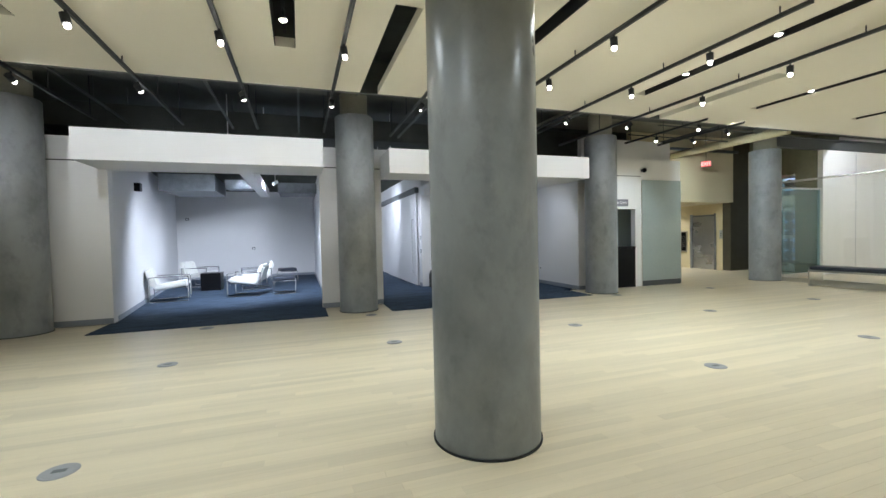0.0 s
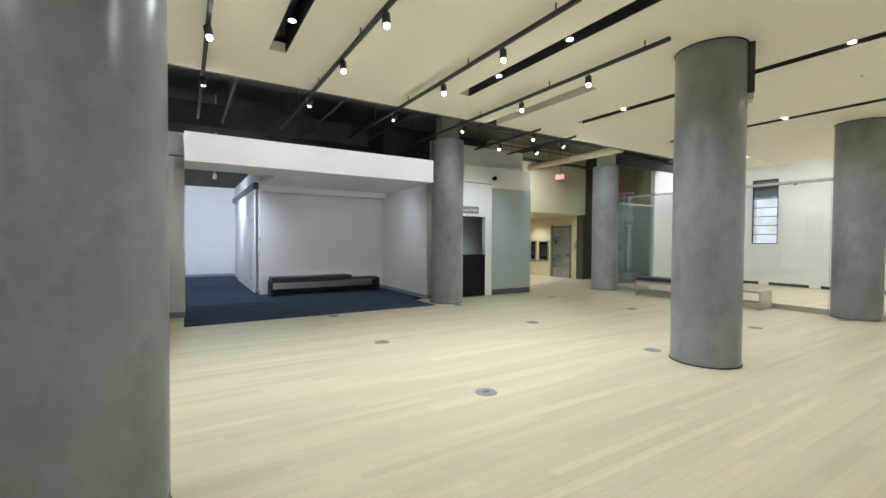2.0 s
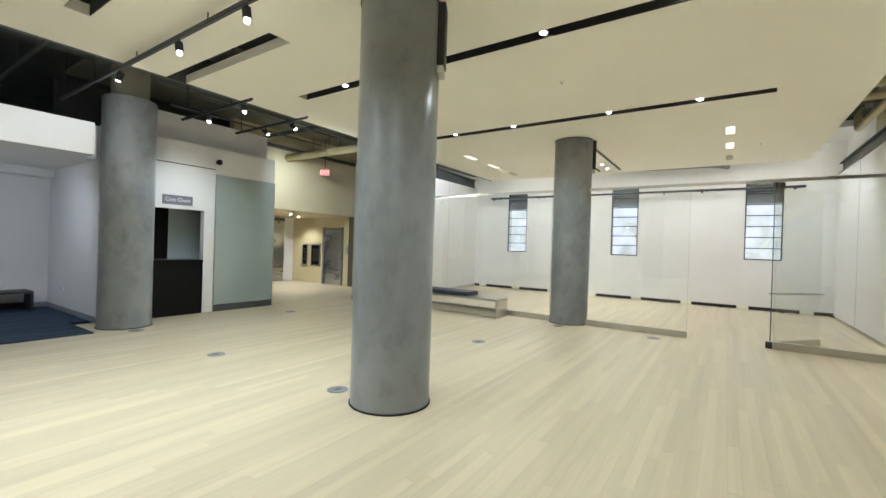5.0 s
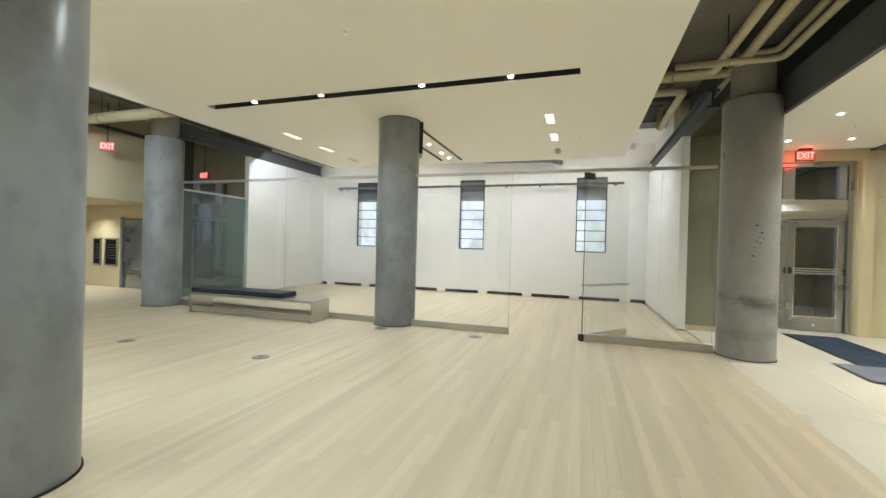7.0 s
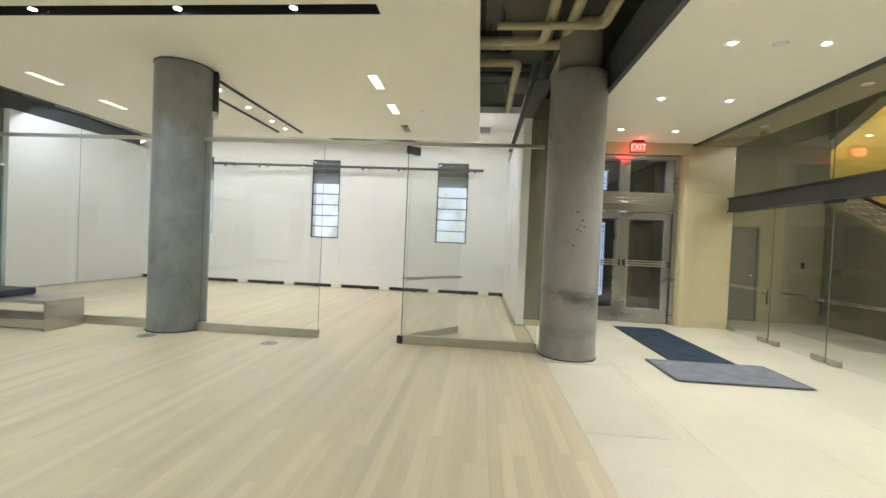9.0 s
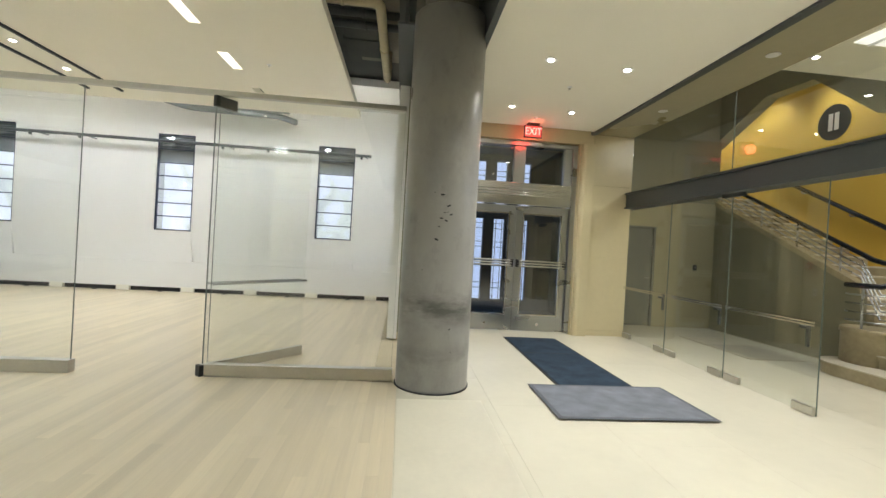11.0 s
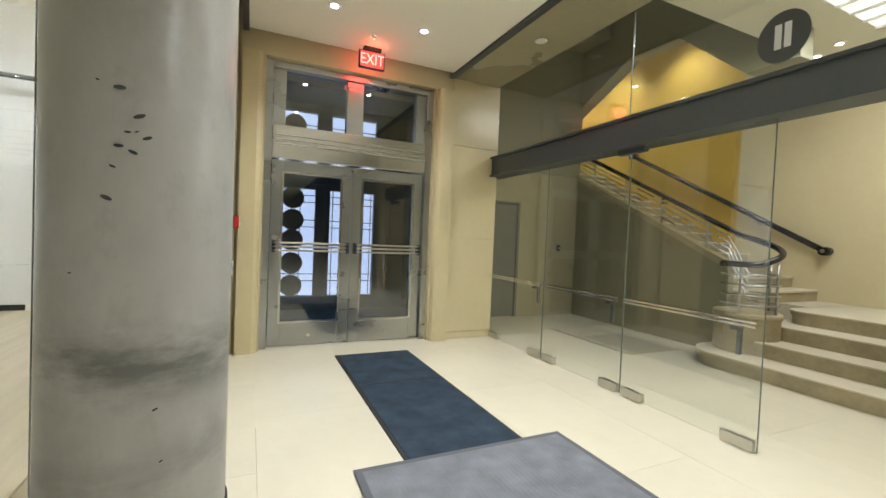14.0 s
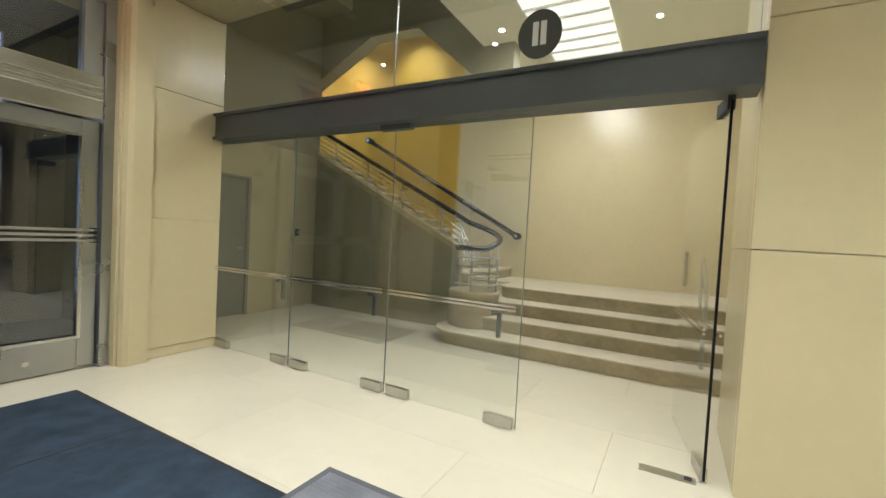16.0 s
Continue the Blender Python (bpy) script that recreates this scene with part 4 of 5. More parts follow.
# lower steps with rounded ends
st = thing("staircase", "limestone staircase with rounded lower steps and a turning upper flight", "staircase", pose(0, 0, 0), "", "structure")
def rounded_step(x0, x1, y0, y1, r):
    """Outline in plan of a step with one round corner."""
    pts = [(x0, y1), (x0, y0)]
    cx, cy = x1 - r, y1 - r
    pts = [(x0, y1), (cx, y1)] + [(cx + r * math.cos(a), cy + r * math.sin(a)) for a in [math.pi / 2 - math.pi / 2 * i / 10 for i in range(1, 11)]] + [(x1, y0), (x0, y0)]
    return pts
RI = 0.165
for k, (yf, xe) in enumerate(((-8.16, 14.12), (-8.54, 13.86), (-8.91, 13.72), (-9.29, 13.62))):
    r = 0.42 - 0.06 * k
    yb = -9.0 if k == 0 else -9.62 if k < 3 else -10.9
    yb = min(yb, yf - 0.6)
    bm = bmesh.new()
    prism(bm, rounded_step(10.43, xe, yb, yf, r), max(0.0, RI * k - 0.01) if k else -0.05, RI * (k + 1) - 0.062, axis="z")
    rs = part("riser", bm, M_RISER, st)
    bm = bmesh.new()
    prism(bm, rounded_step(10.43, xe + 0.014, yb, yf + 0.014, r), RI * (k + 1) - 0.060, RI * (k + 1) - 0.014, axis="z")
    part("nosing", bm, M_RISER, st, "proud stone nosing")
    bm = bmesh.new()
    prism(bm, rounded_step(10.43, xe + 0.02, yb, yf + 0.02, r), RI * (k + 1) - 0.014, RI * (k + 1), axis="z")
    bmesh.ops.bevel(bm, geom=[e for e in bm.edges if abs(e.verts[0].co.z - e.verts[1].co.z) < 1e-5 and e.verts[0].co.z > RI * (k + 1) - 0.01], offset=0.005, segments=2, affect="EDGES")
    part("tread", bm, M_TREAD, st, "pale worn stone tread")
part("landing", B((13.6, 14.0, -10.899, -9.9, 0.3, RI * 4)), M_TREAD, st)
SX, TR = 14.0, 0.325
for i in range(14):
    z = RI * 4 + RI * i
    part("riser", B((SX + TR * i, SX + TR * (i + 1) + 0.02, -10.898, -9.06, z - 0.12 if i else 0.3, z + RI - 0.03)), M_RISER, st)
    part("tread", B((SX + TR * i - 0.02, SX + TR * (i + 1), -10.898, -9.06, z + RI - 0.03, z + RI), bevel=0.006), M_TREAD, st)
sl = 0.508
bm = bmesh.new()
prism(bm, [(14.1, 0.0), (16.99, 0.0), (16.99, 1.12 + sl * 2.86), (14.13, 1.12), (14.1, 1.05)], -9.055, -8.95)
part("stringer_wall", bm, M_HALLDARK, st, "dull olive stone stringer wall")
bm = bmesh.new()
prism(bm, [(14.1, 1.08), (14.13, 1.121), (18.4, 1.121 + sl * 4.27), (18.4, 1.20 + sl * 4.27), (14.1, 1.2)], -9.07, -8.93)
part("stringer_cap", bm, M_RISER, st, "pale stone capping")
# stair drum under the turned rail
bm = bmesh.new()
lathe(bm, 13.75, -8.76, [(0.335, 0.0), (0.335, 0.56), (0.35, 0.57), (0.35, 0.62), (0.34, 0.635)], 48)
part("newel_drum", bm, M_RISER, st, "round stone drum at the stair foot")

rl = thing("stair_balustrade", "black handrail on thin steel bars with a curled end", "balustrade", pose(0, 0, 0))
def slope_line(dz, x0=14.15, x1=18.3, y=-9.0):
    return (x0, y, 1.2 + sl * (x0 - 14.13) + dz), (x1, y, 1.2 + sl * (x1 - 14.13) + dz)
def curl(z):
    return [(13.75 + 0.31 * math.cos(a), -8.76 + 0.31 * math.sin(a), z) for a in [math.radians(300 - 15 * i) for i in range(17)]]
a, b = slope_line(0.42)
bm = bmesh.new()
tube(bm, [b, a, (14.02, -9.01, 1.555)] + [(x, y, 1.52 - 0.32 * min(1, i / 11)) for i, (x, y, z) in enumerate(curl(0))], 0.036)
part("handrail", bm, M_HANDRAIL, rl, "black tubular handrail with a curled end")
for dz in (0.09, 0.17, 0.25, 0.33):
    a, b = slope_line(dz)
    bm = bmesh.new()
    tube(bm, [b, a] + [(x, y, 0.60 + dz * 1.45) for x, y, z in curl(0)], 0.011, 8)
    part("rail_bar", bm, M_STEEL, rl, "thin steel bar")
for i in range(6):
    x = 14.45 + i * 0.72
    a, b = slope_line(0.0)
    z = 1.2 + sl * (x - 14.13)
    bm = bmesh.new()
    tube(bm, [(x, -9.0, z - 0.01), (x, -9.0, z + 0.42)], 0.014, 8)
    part("post", bm, M_STEEL, rl)
for x, y, z in curl(0)[3::5]:
    bm = bmesh.new()
    tube(bm, [(x, y, 0.63), (x, y, 1.22)], 0.014, 8)
    part("post", bm, M_STEEL, rl)
wr = thing("wall_handrail", "black wall handrail with a polished round end", "handrail", pose(0, 0, 0))
bm = bmesh.new()
tube(bm, [(13.9, -10.80, 1.40), (17.37, -10.80, 3.31)], 0.042, 14)
part("rail", bm, M_HANDRAIL, wr)
for x in (13.9, 17.37):
    bm = bmesh.new()
    z = 1.40 + (x - 13.9) * 0.55
    tube(bm, [(x, -10.899, z), (x, -10.735, z)], 0.062, 20)
    e = part("end_cap", bm, M_HANDRAIL, wr)
    bm = bmesh.new()
    tube(bm, [(x, -10.734, z), (x, -10.728, z)], 0.03, 16)
    part("cap_disc", bm, M_CHROME, e, "polished end disc")
for x in (14.8, 15.9, 16.9):
    z = 1.40 + (x - 13.9) * 0.55
    bm = bmesh.new()
    tube(bm, bend([(x, -10.899, z - 0.09), (x, -10.8, z - 0.09), (x, -10.8, z - 0.03)], 0.03), 0.012, 8)
    part("bracket", bm, M_STEEL, wr)
gr = thing("glass_side_rail", "low steel grab rail on the landing by the pier", "handrail", pose(11.0, -9.4, 0.0))
bm = bmesh.new()
tube(bm, bend([(0.1, 1.0, 0.17), (0.1, 1.0, 1.0), (0.1, 0.1, 1.25), (0.1, 0.1, 0.66)], 0.06), 0.02)
part("rail", bm, M_STEEL, gr)
bm = bmesh.new()
tube(bm, bend([(0.24, -1.499, 1.28), (0.24, -1.43, 1.28), (0.24, -1.43, 0.80), (0.24, -1.499, 0.80)], 0.03), 0.024)
part("upright_bar", bm, M_HANDRAIL, gr, "short black upright bar")
hm = thing("floor_mat", "thin grey mat on the stair hall floor", "mat", pose(15.2, -8.05, 0))
part("carpet_surface", B((-0.75, 0.75, -0.42, 0.42, 0.003, 0.008)), M_MATB, hm)
part("border", B((-0.78, 0.78, -0.45, 0.45, 0.001, 0.0045)), M_RISER, hm)
sb = thing("switch_box", "small dark switch box on a stone wall", "switch", pose(HX - 0.001, -8.55, 1.2))
part("box", B((-0.03, 0, -0.035, 0.035, 0, 0.12), bevel=0.004), M_DARK, sb)
part("button", B((-0.036, -0.0305, -0.012, 0.012, 0.05, 0.075)), M_ALU, sb)

# ---- main hall lighting ----
def track_head(x, y, z, aim, watts=0, colour=WARM, cone=105):
    h = thing("track_spotlight", "black track spotlight with a glowing lens", "spotlight", pose(x, y, z), "track spotlights")
    bm = bmesh.new()
    tube(bm, [(0, 0, 0), (0, 0, -0.05)], 0.012, 8)
    part("stem", bm, M_TRACK, h)
    d = (Vector(aim) - Vector((x, y, z - 0.09))).normalized()
    c = Vector((0, 0, -0.09))
    bm = bmesh.new()
    tube(bm, [c - d * 0.06, c - d * 0.04, c + d * 0.035], 0.040, 18)
    body = part("can", bm, M_TRACK, h, "black lamp can")
    bm = bmesh.new()
    bmesh.ops.create_uvsphere(bm, u_segments=16, v_segments=10, radius=0.028, matrix=Matrix.Translation(c + d * 0.056))
    part("bulb", bm, M_LAMP, body, "bright glowing bulb")
    if watts:
        p = Vector((x, y, z)) + c + d * 0.115
        spot(*p, tuple(p + d), watts, colour, cone, 1.0, 0.04)


def light_track(x, y0, y1, z, hangers, w=0.022):
    t = thing("light_track", "black ceiling light track", "light track", pose(x, 0, z), "light tracks")
    part("rail", B((-w, w, y0, y1, -0.03 if w > 0.02 else -0.018, 0.012), bevel=0.003), M_TRACK, t)
    part("conductor", B((-0.006, 0.006, y0 + 0.02, y1 - 0.02, -0.034, -0.0305 if w > 0.02 else -0.0185)), M_BEAM, t)
    for y in hangers:
        bm = bmesh.new()
        tube(bm, [(0, y, 0.013), (0, y, CZ - z if y < 6.7 else SLAB - z)], 0.008, 8)
        part("hanger", bm, M_TRACK, t)


TZ = 3.72
for x in (-4.6, -3.25, -1.88, -0.58, 0.69, 2.1, 3.55, 5.0, 6.45):
    light_track(x, 2.7, 9.1, TZ, (3.0, 4.5, 6.2, 7.6, 8.9))
    ys = (3.8, 5.1, 6.72)
    if x < 1:
        ys = (4.85, 6.75)
    if x == 2.1:
        ys = (5.0, 6.6)
    for y in ys:
        track_head(x, y, TZ - 0.034, (x + 0.15, 8.2, 2.95) if y > 6 else (x + 0.5, y + 0.3, 0.6), 27 if y > 6 else 50, (0.86, 0.92, 1.0) if y > 6 else WARM, 95 if y > 6 else 105)
# heads over the coat check
for x, ya, yb in ((8.05, 6.5, 7.6), (9.1, 6.7, 7.55)):
    light_track(x, 6.3, 8.6, 3.74, (6.9, 8.4), 0.012)
    for y in (ya, yb):
        track_head(x, y, 3.706, (x + 0.3, y + 1.2, 1.0) if x < 9 else (14.2, y + 0.9, 1.2), 50 if x < 9 else 95)
t = thing("services_conduit", "dark grey conduit run across the open ceiling", "conduit", pose(0, 0, 0))
bm = bmesh.new()
tube(bm, [(7.6, 7.1, 3.78), (10.5, 7.1, 3.78)], 0.014, 8)
part("pipe", bm, M_BEAM, t)
bm = bmesh.new()
tube(bm, [(7.6, 7.98, 3.78), (10.8, 7.98, 3.78)], 0.014, 8)
part("pipe", bm, M_BEAM, t)

# lamps inside the long slots
for x0, x1, y0, y1 in slots[:6]:
    x = (x0 + x1) / 2
    t = thing("slot_light", "row of small lamps inside a black ceiling slot", "slot light", pose(x, 0, CZ + 0.05), "slot lights")
    part("rail", B((-0.02, 0.02, y0 + 0.02, y1 - 0.02, 0.1, 0.13)), M_TRACK, t)
    for y in (4.78, 3.48, 1.76, 0.46):
        bm = bmesh.new()
        lathe(bm, 0, y, [(0.03, 0.0), (0.055, -0.02), (0.055, -0.03)], 20)
        lp = part("lamp", bm, M_TRACK, t)
        bm = bmesh.new()
        lathe(bm, 0, y, [(0.036, -0.036), (0.036, -0.031)], 20)
        part("lens", bm, M_LAMP, lp, "glowing lens")
        bm = bmesh.new()
        tube(bm, [(0, y, 0.0), (0, y, 0.1)], 0.012, 8)
        part("stem", bm, M_TRACK, lp)
        spot(x, y, CZ - 0.02, (x, y, 0), 37 if x < 5 else 46, WARM, 130, 0.9, 0.05)

# gallery wall-wash recesses
for i, (x0, x1, y0, y1) in enumerate(sorted(gal_slots)):
    lit = x0 < 15.9
    w = thing("wall_wash_recess", "recessed wall-wash light in the ceiling" if lit else "dark unlit ceiling recess", "recessed light", pose(x0, y0, CZ), "wall-wash recesses")
    bm = bmesh.new()
    box(bm, 0, x1 - x0, -0.012, 0, 0.121, 0.3)
    box(bm, 0, x1 - x0, y1 - y0, y1 - y0 + 0.012, 0.121, 0.3)
    box(bm, -0.012, 0, 0, y1 - y0, 0.121, 0.3)
    box(bm, x1 - x0, x1 - x0 + 0.012, 0, y1 - y0, 0.121, 0.3)
    part("side_wall", bm, M_WHITE if lit else M_DARK, w)
    part("reflector", B((-0.012, x1 - x0 + 0.012, -0.012, y1 - y0 + 0.012, 0.301, 0.32)), M_SLOTGLOW if lit else M_DARK, w, "glowing reflector" if lit else "dark back")
for y in (-1.6, -0.2, 1.2, 2.6, 4.0, 5.4, 6.8):
    spot(17.25, y, 3.97, (18.9, y, 1.2), 31, GALLERY, 140, 1.0, 0.08)
    u = thing("wall_washer", "white wall-wash lamp hidden behind the ceiling edge", "wall washer", pose(17.3, y, 4.0), "wall washers")
    part("can", B((-0.07, 0.06, -0.14, 0.14, 0.02, 0.16), bevel=0.01), M_WHITE, u)
    part("lens", B((0.061, 0.066, -0.12, 0.12, 0.04, 0.14)), M_LAMP, u)
for y0 in (2.57, 3.12):
    t = thing("gallery_track", "black double light track in the gallery ceiling", "light track", pose(0, y0, CZ), "gallery tracks")
    part("rail", B((13.55, 16.65, -0.022, 0.022, -0.03, -0.001)), M_TRACK, t)
    part("conductor", B((13.6, 16.6, -0.007, 0.007, -0.034, -0.031)), M_BEAM, t)
for x in (14.0, 14.9, 15.8, 16.4):
    downlight(x, 2.85, CZ, 55)
for x, y in ((14.2, -0.9), (14.4, 4.4), (14.4, 6.9), (16.4, 5.0), (16.4, 0.9)):
    spot(x, y, 3.79, (x, y, 0), 30, GALLERY, 130, 0.9, 0.06)
# partition washers
spot(16.3, -1.0, 3.75, (16.8, -2.3, 1.8), 48, GALLERY, 120, 1.0, 0.06)
spot(15.9, 7.1, 3.75, (16.5, 8.42, 2.75), 40, GALLERY, 104, 0.12, 0.03)

# lounge and alcove lamps (cool white)
def can_lamp(x, y, z, aim, watts):
    h = thing("ceiling_spotlight", "white ceiling spotlight on a stem", "spotlight", pose(x, y, z), "lounge spotlights")
    bm = bmesh.new()
    tube(bm, [(0, 0, 0), (0, 0, SLAB - z)], 0.01, 8)
    part("stem", bm, M_WHITE, h)
    d = (Vector(aim) - Vector((x, y, z))).normalized()
    bm = bmesh.new()
    tube(bm, [Vector() - d * 0.08, Vector(), d * 0.08], 0.05, 16)
    b_ = part("can", bm, M_WHITE, h)
    bm = bmesh.new()
    tube(bm, [d * 0.081, d * 0.086], 0.042, 16)
    part("lens", bm, M_LAMPC, b_, "cool glowing lens")
    p = Vector((x, y, z)) + d * 0.12
    spot(*p, tuple(p + d), watts, COOL, 120, 1.0, 0.06)

for x, y, ax, ay, az, w in ((-0.5, 13.6, -3.9, 15.8, 1.3, 200), (-1.1, 13.2, -1.3, 18.3, 1.3, 960), (-0.6, 11.2, -0.8, 13.0, 0.0, 420), (-1.3, 10.4, -2.2, 12.6, 0.4, 380), (2.6, 13.4, 2.5, 18.0, 1.2, 260), (2.5, 11.0, 2.6, 12.5, 0.8, 130)):
    can_lamp(x, y, 3.2, (ax, ay, az), w)
for x in (4.3, 6.1):
    spot(x, 9.55, 2.80, (x, 10.9, 0.4), 19, COOL, 172, 1.0, 0.06)
for x, y in ((11.6, 12.3), (13.2, 12.3), (14.2, 13.2)):
    downlight(x, y, 2.45, 55)
spot(11.2, 9.3, 3.75, (11.9, 10.8, 2.4), 105, WARM, 130, 1.0, 0.06)


# ---- glazing line of the gallery ----
PX = 13.07
def glass_line(y0, y1):
    g = thing("glass_partition", "frameless glass partition in a low steel channel", "glass partition", pose(PX, 0, 0), "gallery glass", "structure")
    p = part("pane", B((-0.006, 0.006, y0 + 0.01, y1 - 0.01, 0.1, 2.742)), M_GLASS, g)
    p.visible_shadow = False
    for y in (y0 + 0.008, y1 - 0.012):
        part("glass_edge", B((-0.0065, 0.0065, y, y + 0.002, 0.122, 2.74)), M_EDGE, p)
    part("channel", B((-0.045, 0.045, y0, y1, 0.001, 0.12), bevel=0.003), M_ALU, g, "brushed steel floor channel")

glass_line(3.18, 8.07)
glass_line(0.62, 2.42)
glass_line(-2.42, -0.60)
tr = thing("head_rail", "long satin steel head rail above the glass", "head rail", pose(PX, 0, 2.745), "", "structure")
for y0, y1 in ((3.17, 8.08), (-2.42, 2.43)):
    part("rail", B((-0.03, 0.03, y0, y1, 0, 0.05), bevel=0.006), M_ALU, tr)
side = thing("glass_partition", "blue-green glass partition between column and shade-toned stone wall", "glass partition", pose(0, 8.47, 0), "gallery glass", "structure")
p = part("pane", B((13.30, 15.36, -0.006, 0.006, 0.1, 2.64)), M_TEAL, side)
p.visible_shadow = False
part("glass_edge", B((14.32, 14.324, -0.0065, 0.0065, 0.122, 2.638)), M_EDGE, p)
part("channel", B((13.29, 15.365, -0.045, 0.045, 0.001, 0.12), bevel=0.003), M_ALU, side, "brushed steel floor channel")
part("head_rail", B((13.29, 15.365, -0.03, 0.03, 2.642, 2.69), bevel=0.006), M_ALU, side, "satin steel head rail")
gd = thing("glass_door", "open frameless glass gallery door with steel kick rail", "glass door", pose(PX - 0.02, -0.56, 0, 0, 0, -39.5), "", "structure")
p = part("pane", B((0.02, 1.17, -0.006, 0.006, 0.11, 2.66)), M_GLASS, gd)
p.visible_shadow = False
part("kick_rail", B((0.0, 1.17, -0.022, 0.022, 0.012, 0.115), bevel=0.003), M_ALU, gd, "brushed steel kick rail")
part("glass_edge", B((0.015, 0.021, -0.007, 0.007, 0.116, 2.66)), M_EDGE, p)
bm = bmesh.new()
tube(bm, [(0.05, 0.06, 0.9), (1.15, 0.06, 0.9)], 0.013, 10)
part("push_rail", bm, M_STEEL, p, "steel push rail")
bm = bmesh.new()
tube(bm, [(0.05, -0.06, 0.9), (1.15, -0.06, 0.9)], 0.013, 10)
part("push_rail", bm, M_STEEL, p)
part("top_patch", B((0.0, 0.22, -0.025, 0.025, 2.64, 2.744), bevel=0.003), M_DARK, gd, "black top pivot patch")
part("bottom_patch", B((-0.03, 0.05, -0.04, 0.04, 0.003, 0.11), bevel=0.003), M_DARK, gd)

# gallery windows
for i, (y0, y1) in enumerate(wins):
    w = thing("window_%d" % (i + 1), "narrow dark steel window with horizontal bars", "window", pose(GX + 0.02, 0, 0), "", "structure")
    part("window_frame", B((0, 0.05, y0, y0 + 0.03, WZ0, WZ1), (0, 0.05, y1 - 0.03, y1, WZ0, WZ1), (0, 0.05, y0 + 0.03, y1 - 0.03, WZ0, WZ0 + 0.03), (0, 0.05, y0 + 0.03, y1 - 0.03, WZ1 - 0.03, WZ1)), M_WINF, w)
    n = 7
    hgt = (WZ1 - WZ0 - 0.06) / n
    for k in range(n):
        z = WZ0 + 0.03 + hgt * k
        p = part("pane", B((0.02, 0.026, y0 + 0.03, y1 - 0.03, z, z + hgt - 0.02)), M_GLASS, w)
        p.visible_shadow = False
        if k:
            part("bar", B((0.0, 0.045, y0 + 0.03, y1 - 0.03, z - 0.022, z + 0.002)), M_WINF, w)
    bl = part("blind", B((0.075, 0.09, y0, y1, WZ1 - 0.63, WZ1)), M_DUCT, w, "grey half-lowered slatted blind")
    for k in range(6):
        part("blind_fold", B((0.062, 0.0745, y0 + 0.01, y1 - 0.01, WZ1 - 0.47 + k * 0.08, WZ1 - 0.41 + k * 0.08)), M_BEAM if k > 1 else M_DUCT, bl)
    part("window_sill", B((-0.03, 0.0, y0 - 0.02, y1 + 0.02, WZ0 - 0.03, WZ0)), M_GALLERY, w)
solid("backdrop_street", B((20.6, 20.62, -4, 10, -0.5, 5.5)), M_STREET, "pale bluish street facade in daylight", "backdrop", "structure")
rp = thing("hanging_pipe", "long dark steel picture rail pipe on brackets", "pipe rail", pose(18.72, 0, 3.40))
bm = bmesh.new()
tube(bm, [(0, -1.62, 0), (0, 7.6, 0)], 0.035, 12)
part("pipe", bm, M_BEAM, rp)
for y in (-1.5, 0.6, 1.6, 2.9, 4.6, 5.6, 7.4):
    bm = bmesh.new()
    tube(bm, [(0.345, y, 0), (0, y, 0)], 0.016, 8)
    part("bracket", bm, M_BEAM, rp)
    bm = bmesh.new()
    tube(bm, [(0, y + 0.1, -0.03), (0, y + 0.1, -0.08)], 0.03, 10)
    part("clamp", bm, M_BEAM, rp)
for i in range(8):
    y = -1.9 + i * 1.40
    b_ = thing("heater_block", "cream support block under the gallery wall", "support block", pose(GX - 0.04, y, 0), "support blocks")
    part("block", B((-0.03, 0.04, 0, 0.28, 0.001, 0.115), bevel=0.004), M_CEIL, b_)
    part("foot", B((-0.14, -0.12, 0.62, 0.72, 0.002, 0.02), bevel=0.003), M_DARK, b_)
du = thing("ceiling_duct", "pale grey pipe duct beyond the ceiling edge", "duct", pose(0, 0, 0))
bm = bmesh.new()
tube(bm, bend([(17.3, 3.0, 4.1), (17.9, 2.6, 4.1), (18.2, 2.2, 4.05), (18.2, 0.4, 4.02), (18.6, 0.1, 4.02)], 0.15), 0.07)
part("pipe", bm, M_DUCT, du)
bm = bmesh.new()
tube(bm, [(18.4, 2.4, 4.2), (18.4, 0.2, 4.18)], 0.05)
part("pipe", bm, M_DUCT, du)

# gallery bench
def slab_bench(m, length, depth, h, cush0, cush1, mat, label):
    b_ = thing("bench", label, "bench", m, "benches")
    part("top", B((0, length, 0, depth, h - 0.045, h), bevel=0.004), mat, b_, "metal bench top")
    part("side", B((0, 0.035, 0, depth, 0.001, h - 0.046), bevel=0.003), mat, b_)
    part("side", B((length - 0.035, length, 0, depth, 0.001, h - 0.046), bevel=0.003), mat, b_)
    part("stretcher", B((0.036, length - 0.036, depth - 0.06, depth - 0.03, 0.03, 0.14)), mat, b_)
    cu = thing("bench_cushion", "flat navy vinyl bench cushion", "cushion", m @ Matrix.Translation((0, 0, h)), "bench cushions")
    part("pad", B((cush0, cush1, 0.02, depth - 0.02, 0.001, 0.095), bevel=0.018), M_VINYL, cu)
    part("piping", B((cush0 - 0.004, cush1 + 0.004, 0.016, depth - 0.016, 0.044, 0.052), bevel=0.003), M_VINYL, cu)

slab_bench(pose(12.96, 4.12, 0, 0, 0, 90), 2.95, 0.55, 0.41, 0.75, 2.93, M_ALU, "long satin aluminium slab bench by the glass")
slab_bench(pose(3.72, 11.22, 0), 2.92, 0.52, 0.40, 0.02, 2.1, M_DARK, "long dark metal bench in the white alcove")

